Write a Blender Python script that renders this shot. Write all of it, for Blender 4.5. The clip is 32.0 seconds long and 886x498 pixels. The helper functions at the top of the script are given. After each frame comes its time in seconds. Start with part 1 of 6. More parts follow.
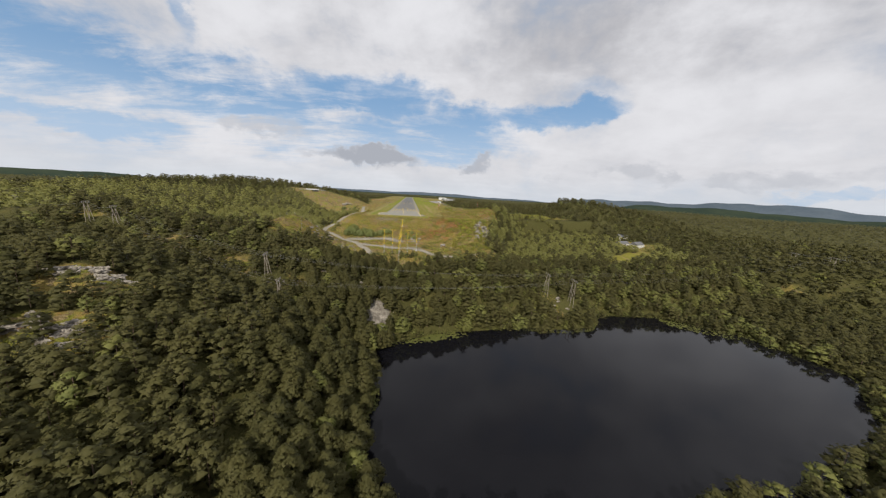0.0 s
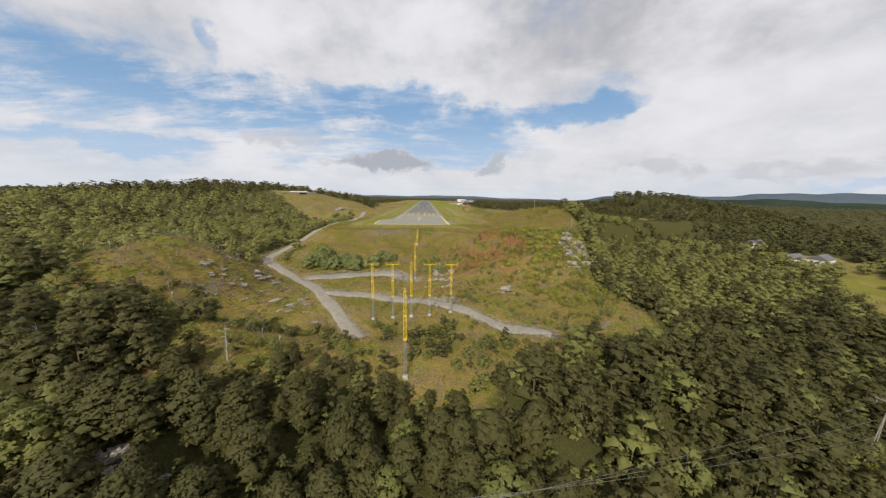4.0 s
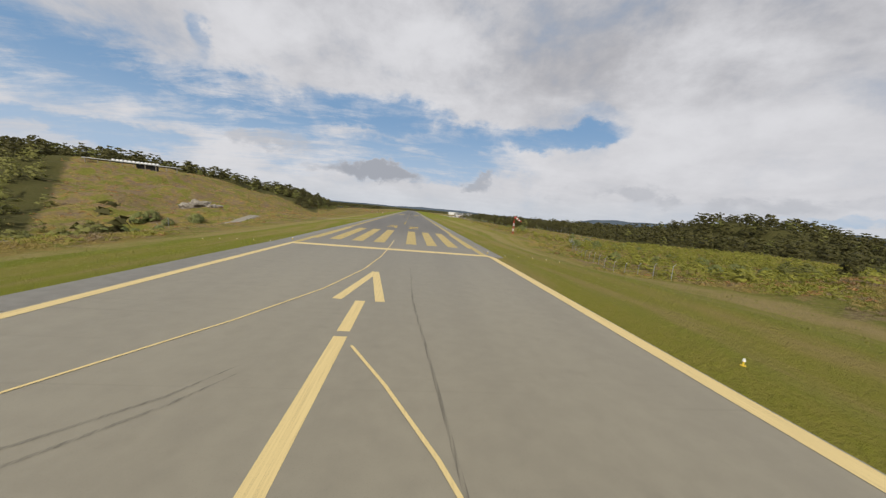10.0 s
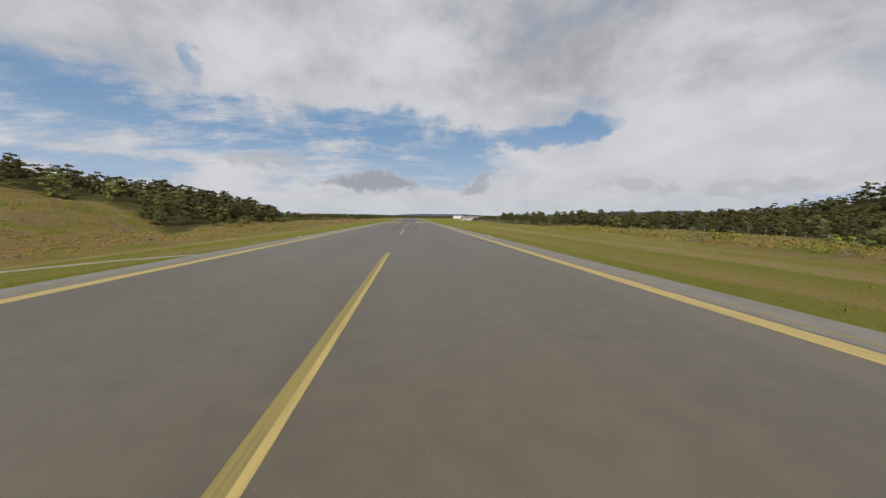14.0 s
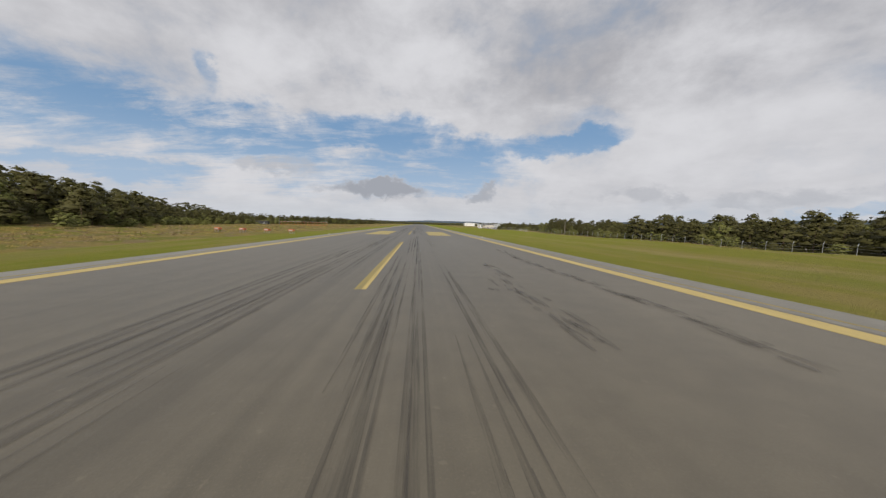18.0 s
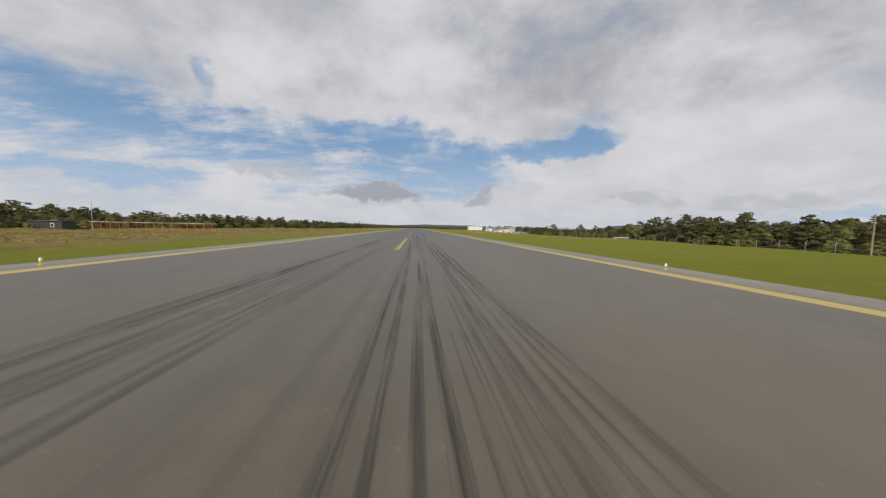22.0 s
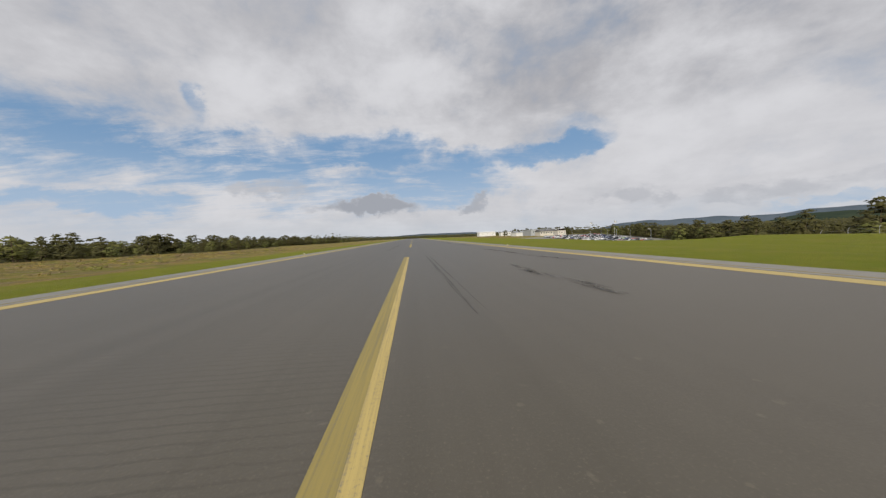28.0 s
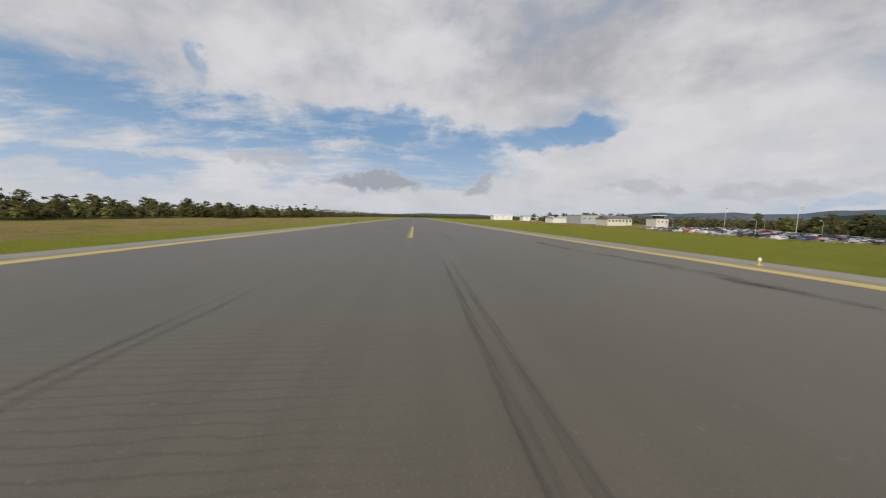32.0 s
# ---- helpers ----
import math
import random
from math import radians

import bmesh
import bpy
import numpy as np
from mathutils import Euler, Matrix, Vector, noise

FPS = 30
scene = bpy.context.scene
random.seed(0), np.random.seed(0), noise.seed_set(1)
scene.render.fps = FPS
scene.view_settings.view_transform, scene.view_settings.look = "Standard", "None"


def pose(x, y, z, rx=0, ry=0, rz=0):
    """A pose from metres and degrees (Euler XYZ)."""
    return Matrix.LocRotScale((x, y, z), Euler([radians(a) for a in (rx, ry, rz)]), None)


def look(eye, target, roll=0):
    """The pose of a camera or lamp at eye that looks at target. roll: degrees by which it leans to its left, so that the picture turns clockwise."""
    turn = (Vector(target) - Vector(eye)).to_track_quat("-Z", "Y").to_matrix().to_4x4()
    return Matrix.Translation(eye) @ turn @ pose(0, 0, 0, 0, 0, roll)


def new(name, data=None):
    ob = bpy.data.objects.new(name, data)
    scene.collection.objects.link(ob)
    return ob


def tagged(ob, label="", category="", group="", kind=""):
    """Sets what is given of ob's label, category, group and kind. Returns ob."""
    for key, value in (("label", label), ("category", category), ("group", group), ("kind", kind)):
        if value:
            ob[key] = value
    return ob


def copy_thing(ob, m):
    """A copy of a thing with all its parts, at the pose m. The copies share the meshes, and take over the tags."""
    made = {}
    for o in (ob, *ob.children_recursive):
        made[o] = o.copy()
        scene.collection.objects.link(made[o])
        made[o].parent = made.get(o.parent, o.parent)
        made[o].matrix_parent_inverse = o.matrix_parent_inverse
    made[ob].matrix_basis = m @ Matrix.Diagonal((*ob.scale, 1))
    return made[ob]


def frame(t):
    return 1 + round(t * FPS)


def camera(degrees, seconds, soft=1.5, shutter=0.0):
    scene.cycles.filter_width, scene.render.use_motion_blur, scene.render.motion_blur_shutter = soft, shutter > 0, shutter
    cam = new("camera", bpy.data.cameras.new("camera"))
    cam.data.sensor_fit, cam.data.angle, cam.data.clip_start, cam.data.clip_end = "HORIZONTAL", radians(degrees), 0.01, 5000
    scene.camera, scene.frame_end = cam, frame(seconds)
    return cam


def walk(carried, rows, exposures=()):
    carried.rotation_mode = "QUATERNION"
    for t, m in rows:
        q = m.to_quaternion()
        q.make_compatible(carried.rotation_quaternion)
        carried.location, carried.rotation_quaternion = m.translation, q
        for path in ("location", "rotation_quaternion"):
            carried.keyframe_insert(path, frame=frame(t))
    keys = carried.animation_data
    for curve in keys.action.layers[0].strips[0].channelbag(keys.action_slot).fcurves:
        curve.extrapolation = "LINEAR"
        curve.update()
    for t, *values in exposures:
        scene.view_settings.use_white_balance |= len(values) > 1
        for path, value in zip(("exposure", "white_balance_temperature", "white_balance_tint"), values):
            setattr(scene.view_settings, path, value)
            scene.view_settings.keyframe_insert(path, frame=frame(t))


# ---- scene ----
# Metres. The runway's centre line is the y axis, its landing threshold is y = 0, its surface z = 0.
from collections import defaultdict
from math import cos, pi, sin

cam = camera(111.0, 32.0, soft=1.3, shutter=0.0)

# seconds, x, y, z, yaw, pitch, roll
FLIGHT = [
    (0, 5.59, -340.29, 19.50, -6.55, -10.01, 3.30),
    (0.5, 5.22, -325.66, 18.37, -6.34, -9.80, 1.04),
    (1, 4.88, -311.03, 17.26, -5.96, -10.25, 0.36),
    (1.5, 4.57, -296.40, 16.18, -5.22, -9.91, -0.68),
    (2, 4.31, -281.76, 15.14, -4.23, -10.09, -0.38),
    (2.5, 4.08, -267.10, 14.17, -3.69, -10.26, -1.05),
    (4.5, 3.63, -207.10, 12.79, -3.41, -9.14, 1.53),
    (5, 3.43, -192.05, 11.96, -3.68, -8.87, 1.65),
    (5.5, 3.21, -177.03, 11.08, -3.55, -8.97, 2.02),
    (6, 2.96, -162.07, 10.22, -3.58, -8.85, 3.09),
    (6.5, 2.61, -147.24, 9.39, -4.36, -7.77, 2.57),
    (7, 2.29, -132.34, 8.72, -4.84, -6.87, 0.44),
    (7.5, 1.95, -117.51, 8.08, -5.82, -7.13, 0.86),
    (8, 1.65, -102.94, 7.42, -6.77, -7.45, -2.06),
    (8.5, 1.50, -88.40, 6.78, -7.34, -6.74, -1.04),
    (9, 1.56, -73.62, 6.24, -6.56, -7.41, -5.64),
    (9.5, 1.93, -58.94, 6.03, -6.88, -6.85, 0.13),
    (10, 2.43, -44.27, 5.93, -6.36, -6.91, 4.92),
    (10.5, 2.85, -29.54, 5.76, -6.18, -6.09, 4.68),
    (11, 2.98, -14.66, 5.32, -4.80, -6.40, 4.40),
    (11.5, 2.97, 0.24, 4.84, -4.58, -6.64, -0.26),
    (12, 2.98, 15.01, 4.55, -4.69, -5.72, -0.09),
    (12.5, 2.91, 29.87, 4.24, -5.22, -5.90, 0.46),
    (13, 2.76, 44.63, 3.94, -6.00, -6.24, 0.20),
    (13.5, 2.50, 59.09, 3.67, -6.01, -6.06, 0.18),
    (14, 2.26, 73.23, 3.35, -5.78, -5.97, 0.34),
    (14.5, 2.09, 87.18, 3.02, -5.37, -5.68, -0.47),
    (16.5, 1.89, 139.84, 2.54, -4.87, -5.01, -1.05),
    (17, 2.01, 153.25, 2.60, -4.99, -4.73, 0.76),
    (17.5, 2.12, 166.69, 2.60, -5.05, -4.63, 1.14),
    (18, 2.17, 180.17, 2.59, -4.72, -4.67, 1.37),
    (18.5, 2.19, 193.68, 2.53, -4.07, -5.04, 0.12),
    (19, 2.14, 207.08, 2.38, -3.53, -5.12, 0.57),
    (19.5, 2.07, 220.30, 2.14, -3.51, -4.76, -0.56),
    (20, 2.01, 233.36, 1.90, -3.70, -3.91, -0.79),
    (20.5, 1.96, 246.34, 1.76, -3.68, -3.53, -1.18),
    (21, 1.93, 259.24, 1.83, -3.90, -3.24, -0.51),
    (21.5, 1.86, 272.08, 1.95, -4.58, -3.16, 1.58),
    (22, 1.65, 284.89, 1.97, -5.19, -3.90, 1.11),
    (22.5, 1.45, 297.65, 1.95, -5.64, -3.64, -0.27),
    (23, 1.36, 310.37, 1.90, -5.72, -3.41, -1.65),
    (23.5, 1.37, 323.08, 1.88, -5.80, -3.23, -0.15),
    (24, 1.44, 335.76, 1.91, -5.85, -3.12, 0.19),
    (24.5, 1.44, 348.31, 1.99, -5.67, -2.74, -0.35),
    (25, 1.39, 360.74, 2.09, -5.26, -2.54, 0.72),
    (25.5, 1.32, 373.09, 2.18, -6.03, -3.01, 2.65),
    (27.5, 0.61, 420.75, 1.82, -6.33, -2.22, -2.86),
    (28, 0.65, 432.60, 1.82, -5.52, -2.33, -2.43),
    (28.5, 0.73, 444.38, 1.83, -4.60, -2.14, -1.13),
    (29, 0.83, 456.11, 1.86, -4.92, -2.22, 0.85),
    (29.5, 0.73, 467.78, 1.92, -5.54, -2.35, 1.95),
    (30, 0.56, 479.43, 1.92, -6.18, -2.11, 2.12),
    (30.5, 0.43, 491.13, 1.75, -6.63, -2.27, 0.83),
    (31, 0.36, 502.80, 1.62, -6.98, -3.44, 0.04),
    (31.5, 0.37, 514.37, 1.69, -9.65, -4.59, 2.89),
    (32, 0.38, 525.81, 1.80, -5.37, -5.96, 0.96),
]


def aim(x, y, z, yaw, pitch, roll):
    a, p = radians(yaw), radians(pitch)
    return look((x, y, z), (x - sin(a) * cos(p), y + cos(a) * cos(p), z + sin(p)), roll)


walk(cam, [(r[0], aim(*r[1:])) for r in FLIGHT], exposures=[(0, 0.05), (2.5, 0.10), (5, 0.10), (9.0, -0.02), (12.0, -0.23), (20.0, -0.15), (32.0, -0.17)])

# ---- light ----
SUN_HIGH, SUN_AZ = 35.5, 195.0   # degrees; azimuth clockwise from +y, where the sun stands
sun_data = bpy.data.lights.new("sun", "SUN")
sun_data.energy, sun_data.angle, sun_data.color = 3.7, radians(0.6), (1.0, 0.93, 0.81)
sun = new("sun", sun_data)
sa, se = radians(SUN_AZ), radians(SUN_HIGH)
sun.matrix_world = look((0, 0, 400), Vector((0, 0, 400)) - Vector((sin(sa) * cos(se), cos(sa) * cos(se), sin(se))))


class Nodes:
    """Short writing for node trees."""

    def __init__(self, tree):
        self.t = tree
        tree.nodes.clear()

    def add(self, kind):
        return self.t.nodes.new(kind)

    def link(self, a, b):
        self.t.links.new(a, b)

    def put(self, socket, v):
        if isinstance(v, bpy.types.NodeSocket):
            self.link(v, socket)
        else:
            socket.default_value = v

    def math(self, op, a, b=0.0, c=0.0, clamp=False):
        n = self.add("ShaderNodeMath")
        n.operation, n.use_clamp = op, clamp
        for i, v in enumerate((a, b, c)):
            self.put(n.inputs[i], v)
        return n.outputs[0]

    def mix(self, f, a, b, blend="MIX"):
        n = self.add("ShaderNodeMix")
        n.data_type, n.blend_type, n.clamp_factor = "RGBA", blend, True
        self.put(n.inputs[0], f)
        self.put(n.inputs[6], a if isinstance(a, bpy.types.NodeSocket) else (*a, 1.0))
        self.put(n.inputs[7], b if isinstance(b, bpy.types.NodeSocket) else (*b, 1.0))
        return n.outputs[2]

    def noise(self, vec, scale, detail=4.0, rough=0.55, dist=0.0):
        n = self.add("ShaderNodeTexNoise")
        if vec is not None:
            self.link(vec, n.inputs["Vector"])
        for k, v in (("Scale", scale), ("Detail", detail), ("Roughness", rough), ("Distortion", dist)):
            n.inputs[k].default_value = v
        return n.outputs["Fac"]

    def ramp(self, f, lo, hi):
        n = self.add("ShaderNodeMapRange")
        n.interpolation_type = "SMOOTHSTEP"
        self.put(n.inputs[0], f)
        n.inputs[1].default_value, n.inputs[2].default_value = lo, hi
        return n.outputs[0]

    def scaled(self, vec, s, shift=(0, 0, 0)):
        n = self.add("ShaderNodeMapping")
        self.link(vec, n.inputs[0])
        n.inputs["Scale"].default_value, n.inputs["Location"].default_value = s, shift
        return n.outputs[0]


def make_sky():
    world = bpy.data.worlds.new("sky")
    scene.world = world
    world.use_nodes = True
    n = Nodes(world.node_tree)
    sky = n.add("ShaderNodeTexSky")
    sky.sky_type, sky.sun_disc, sky.sun_elevation, sky.sun_rotation = "NISHITA", False, se, sa
    sky.altitude, sky.air_density, sky.dust_density, sky.ozone_density = 50.0, 1.0, 1.2, 1.3
    way = n.add("ShaderNodeTexCoord").outputs["Generated"]
    sep = n.add("ShaderNodeSeparateXYZ")
    n.link(way, sep.inputs[0])
    x, y, z = sep.outputs
    up = n.math("MAXIMUM", z, 0.0)
    den = n.math("ADD", up, 0.16)
    comb = n.add("ShaderNodeCombineXYZ")
    n.link(n.math("DIVIDE", x, den), comb.inputs[0])
    n.link(n.math("DIVIDE", y, den), comb.inputs[1])
    flat = comb.outputs[0]                      # the cloud layer, seen from below

    az = n.math("MULTIPLY", n.math("ARCTAN2", x, y), 180 / pi)
    el = n.math("MULTIPLY", n.math("ARCSINE", z), 180 / pi)
    rag = n.noise(n.scaled(way, (1, 1, 1.5), (2.0, 0.7, 0)), 6.0, 10.0, 0.60, 0.15)
    rag2 = n.noise(n.scaled(way, (1, 1, 1.7), (5.0, 1.7, 0)), 2.6, 8.0, 0.58, 0.2)
    puff = n.math("SUBTRACT", n.math("ADD", n.math("MULTIPLY", rag, 0.55), n.math("MULTIPLY", rag2, 0.45)), 0.5)

    swirl = n.noise(n.scaled(way, (1, 1, 1.5), (9.0, 3.0, 1.0)), 5.0, 9.0, 0.62, 0.2)
    az_ = n.math("ADD", az, n.math("ADD", n.math("MULTIPLY", n.math("SUBTRACT", rag2, 0.5), 22.0), n.math("MULTIPLY", n.math("SUBTRACT", rag, 0.5), 16.0)))
    el_ = n.math("ADD", el, n.math("MULTIPLY", n.math("SUBTRACT", swirl, 0.5), 11.0))

    def region(a, e, ra, re, k, tilt=0.0):
        """A soft-edged stretch of the sky, an ellipse in azimuth and height."""
        da, de = n.math("SUBTRACT", az_, a), n.math("SUBTRACT", el_, e)
        de = n.math("SUBTRACT", de, n.math("MULTIPLY", da, tilt))
        q = n.math("ADD", n.math("POWER", n.math("DIVIDE", n.math("ABSOLUTE", da), ra), 2.0), n.math("POWER", n.math("DIVIDE", n.math("ABSOLUTE", de), re), 2.0))
        return n.math("MULTIPLY", n.ramp(n.math("SQRT", q), 1.25, 0.45), k)

    wisp = n.noise(n.scaled(flat, (0.9, 2.3, 1), (1.0, 4.4, 0)), 1.9, 10.0, 0.70, 0.7)
    streak = n.noise(n.scaled(flat, (0.6, 1.5, 1), (6.0, 2.4, 0)), 3.6, 9.0, 0.68, 0.5)
    big = n.noise(n.scaled(flat, (1, 1, 1), (3.1, 0.4, 0)), 0.75, 9.0, 0.55, 0.25)
    fine = n.noise(n.scaled(flat, (1, 1.25, 1), (7.7, 2.0, 0)), 1.7, 8.0, 0.58, 0.3)
    gap = region(-4.5, 15.6, 14, 3.6, 1.0, 0.10)
    for o in ((8.5, 13.0, 13, 3.6, 1.0, 0.0), (25, 13.9, 15, 2.4, 0.95, 0.06), (31, 17.2, 10, 1.7, 0.25, -0.1), (-32, 20.6, 2.8, 3.2, 0.62, 0.2), (2, 9.4, 20, 3.4, 0.55, 0.0), (-46, 13.5, 14, 5.0, 0.50, -0.1), (-26, 13.0, 14, 4.5, 0.50, 0.0), (-45, 6.2, 12, 1.2, 0.6, 0.0), (57, 2.5, 8, 0.9, 0.7, 0.0)):
        gap = n.math("MAXIMUM", gap, region(*o))
    thin = n.math("MAXIMUM", region(-34, 10.0, 34, 8.0, 1.0), region(-3, 9.0, 24, 4.0, 0.8))
    veil = n.math("SUBTRACT", n.math("ADD", n.math("MULTIPLY", wisp, 0.5), n.math("MULTIPLY", streak, 0.5)), 0.5)
    cover = n.math("ADD", 0.85, n.math("MULTIPLY", puff, 3.2))
    cover = n.math("SUBTRACT", cover, n.math("MULTIPLY", gap, 1.05))
    cover = n.math("SUBTRACT", cover, n.math("MULTIPLY", thin, n.math("SUBTRACT", 0.46, n.math("MULTIPLY", veil, 3.4))))
    cover = n.math("ADD", cover, n.math("MULTIPLY", n.math("MULTIPLY", veil, gap), 2.4))
    cloud = n.math("MULTIPLY", n.ramp(cover, -0.42, 0.86), 1.0, clamp=True)
    # lit cloud and grey undersides
    lump = n.math("ADD", n.math("MULTIPLY", fine, 0.22), n.math("ADD", n.math("MULTIPLY", big, 0.20), n.math("ADD", n.math("MULTIPLY", rag2, 0.34), n.math("MULTIPLY", rag, 0.30))))
    grey = n.ramp(lump, 0.42, 0.66)
    high = n.ramp(el, 11, 24)
    side = n.ramp(az, -25, 45)
    amount = n.math("ADD", 0.27, n.math("MULTIPLY", high, n.math("ADD", 0.25, n.math("MULTIPLY", side, 0.20))), clamp=True)
    shade = n.math("MULTIPLY", n.math("SUBTRACT", 1.0, grey), amount, clamp=True)
    white = n.mix(shade, (0.76, 0.76, 0.79), (0.30, 0.30, 0.33))
    # small flat grey cumulus low over the runway's end, and a bank low on the right
    low = region(-8.5, 6.0, 9.0, 1.7, 1.2)
    for o in ((10.4, 6.0, 2.6, 1.8, 0.9), (-22, 9.2, 5, 1.6, 0.6), (44, 4.5, 26, 1.6, 0.55), (-52, 5.0, 16, 1.3, 0.5)):
        low = n.math("MAXIMUM", low, region(*o))
    low = n.math("MULTIPLY", low, n.ramp(n.math("ADD", rag, n.math("MULTIPLY", low, 0.18)), 0.50, 0.66))
    white = n.mix(n.math("MULTIPLY", low, 0.85), white, (0.40, 0.42, 0.47))
    cloud = n.math("MAXIMUM", cloud, low)
    haze = n.ramp(el, 5.5, -0.5)
    tint = n.add("ShaderNodeVectorMath")
    tint.operation = "SCALE"
    n.link(sky.outputs[0], tint.inputs[0])
    tint.inputs["Scale"].default_value = 0.075
    blue = n.mix(0.75, tint.outputs[0], (0.235, 0.41, 0.66))
    blue = n.mix(n.ramp(el, 16, 4), blue, (0.42, 0.55, 0.72))
    out = n.mix(cloud, blue, white)
    out = n.mix(n.math("MULTIPLY", haze, 0.45), out, (0.55, 0.62, 0.70))
    bg = n.add("ShaderNodeBackground")
    n.link(out, bg.inputs[0])
    bg.inputs[1].default_value = 1.0
    n.link(bg.outputs[0], n.add("ShaderNodeOutputWorld").inputs[0])


make_sky()

# ---- materials ----
def material(name, rough=0.8, metal=0.0):
    m = bpy.data.materials.new(name)
    m.use_nodes = True
    n = Nodes(m.node_tree)
    b = n.add("ShaderNodeBsdfPrincipled")
    n.link(b.outputs[0], n.add("ShaderNodeOutputMaterial").inputs[0])
    b.inputs["Roughness"].default_value, b.inputs["Metallic"].default_value = rough, metal
    return m, n, b


def relief(n, b, height, strength, far=0.05):
    k = n.add("ShaderNodeBump")
    k.inputs["Strength"].default_value, k.inputs["Distance"].default_value = strength, far
    n.link(height, k.inputs["Height"])
    n.link(k.outputs[0], b.inputs["Normal"])


def place(n):
    return n.add("ShaderNodeNewGeometry").outputs["Position"]


def worn(name, a, b_, rough=0.75, metal=0.0, scale=3.0, amount=0.5, bump=0.15, object_random=0.0):
    """Two close colours broken up at two scales, with fine relief."""
    m, n, b = material(name, rough, metal)
    p = n.add("ShaderNodeTexCoord").outputs["Object"]
    f = n.math("ADD", n.math("MULTIPLY", n.noise(p, scale, 5), 0.6), n.math("MULTIPLY", n.noise(p, scale * 9, 4), 0.4))
    col = n.mix(n.math("MULTIPLY", n.ramp(f, 0.35, 0.65), amount * 2, clamp=True), a, b_)
    if object_random:
        r = n.add("ShaderNodeObjectInfo").outputs["Random"]
        col = n.mix(n.math("MULTIPLY", r, object_random), col, b_)
    n.link(col, b.inputs["Base Color"])
    if bump:
        relief(n, b, f, bump, 0.03)
    return m


def asphalt_material(name, base, dark, aged=False):
    m, n, b = material(name, 0.50)
    b.inputs["Specular IOR Level"].default_value = 0.42
    p = place(n)
    sep = n.add("ShaderNodeSeparateXYZ")
    n.link(p, sep.inputs[0])
    big = n.noise(n.scaled(p, (1, 0.10, 1)), 0.22, 5)
    mid = n.noise(p, 1.3, 6)
    grit = n.noise(p, 30.0, 4, 0.75)
    f = n.math("ADD", n.math("MULTIPLY", big, 0.55), n.math("MULTIPLY", mid, 0.45))
    col = n.mix(n.ramp(f, 0.36, 0.66), base, dark)
    if aged:   # the pad is older and paler than the landing stretch; wheels and painted vignetting darken the middle
        old = n.ramp(sep.outputs[1], 60, -30)
        col = n.mix(old, col, n.mix(n.ramp(f, 0.36, 0.66), (0.258, 0.235, 0.176), (0.224, 0.203, 0.153)))
        new_ = n.ramp(sep.outputs[1], 230, 420)
        col = n.mix(n.math("MULTIPLY", new_, 0.8), col, (0.086, 0.076, 0.060))
        # Centre moved left and mix deepened: lens vignetting painted in beside the rubber.
        worn_vignette = n.math("MULTIPLY", n.ramp(n.math("ABSOLUTE", n.math("ADD", sep.outputs[0], 2.0)), 10.0, 1.5), n.math("MULTIPLY", n.ramp(sep.outputs[1], 90, 200), n.ramp(sep.outputs[1], 720, 480)))
        rub = n.noise(n.scaled(p, (1.6, 0.010, 1)), 1.0, 5, 0.6)
        col = n.mix(n.math("MULTIPLY", worn_vignette, n.math("MULTIPLY", n.ramp(rub, 0.36, 0.72), 0.65)), col, tuple(c * 0.5 for c in base))
        seam = n.noise(n.scaled(p, (0.02, 3.0, 1)), 1.0, 2, 0.5)
        col = n.mix(n.math("MULTIPLY", n.ramp(seam, 0.60, 0.72), 0.16), col, dark)
    if aged:
        wave = n.math("SINE", n.math("MULTIPLY", n.math("ADD", sep.outputs[1], n.math("MULTIPLY", mid, 0.22)), 36.0))
        col = n.mix(n.math("MULTIPLY", n.math("MULTIPLY", n.ramp(wave, 0.55, 1.0), n.math("MULTIPLY", n.ramp(sep.outputs[1], 330, 420), n.math("MULTIPLY", n.ramp(sep.outputs[0], 1.5, -2.0), n.ramp(n.noise(p, 0.12, 3), 0.30, 0.5)))), 0.60), col, tuple(c * 0.45 for c in base))
        blot = n.noise(p, 0.55, 3)
        col = n.mix(n.math("MULTIPLY", n.ramp(blot, 0.60, 0.72), 0.10), col, tuple(c * 0.6 for c in base))
        speck = n.noise(p, 5.0, 2, 0.4)
        col = n.mix(n.math("MULTIPLY", n.ramp(speck, 0.70, 0.76), 0.22), col, tuple(c * 1.7 for c in base))
    col = n.mix(n.math("MULTIPLY", n.ramp(grit, 0.52, 0.8), 0.55), col, tuple(c * 1.6 for c in base))
    col = n.mix(n.math("MULTIPLY", n.ramp(grit, 0.46, 0.25), 0.5), col, tuple(c * 0.55 for c in base))
    n.link(col, b.inputs["Base Color"])
    relief(n, b, grit, 0.35, 0.010)
    return m


ASPHALT = asphalt_material("weathered_asphalt", (0.136, 0.119, 0.088), (0.104, 0.091, 0.068), True)
SHOULDER = asphalt_material("pale_shoulder_asphalt", (0.215, 0.202, 0.170), (0.148, 0.138, 0.115))


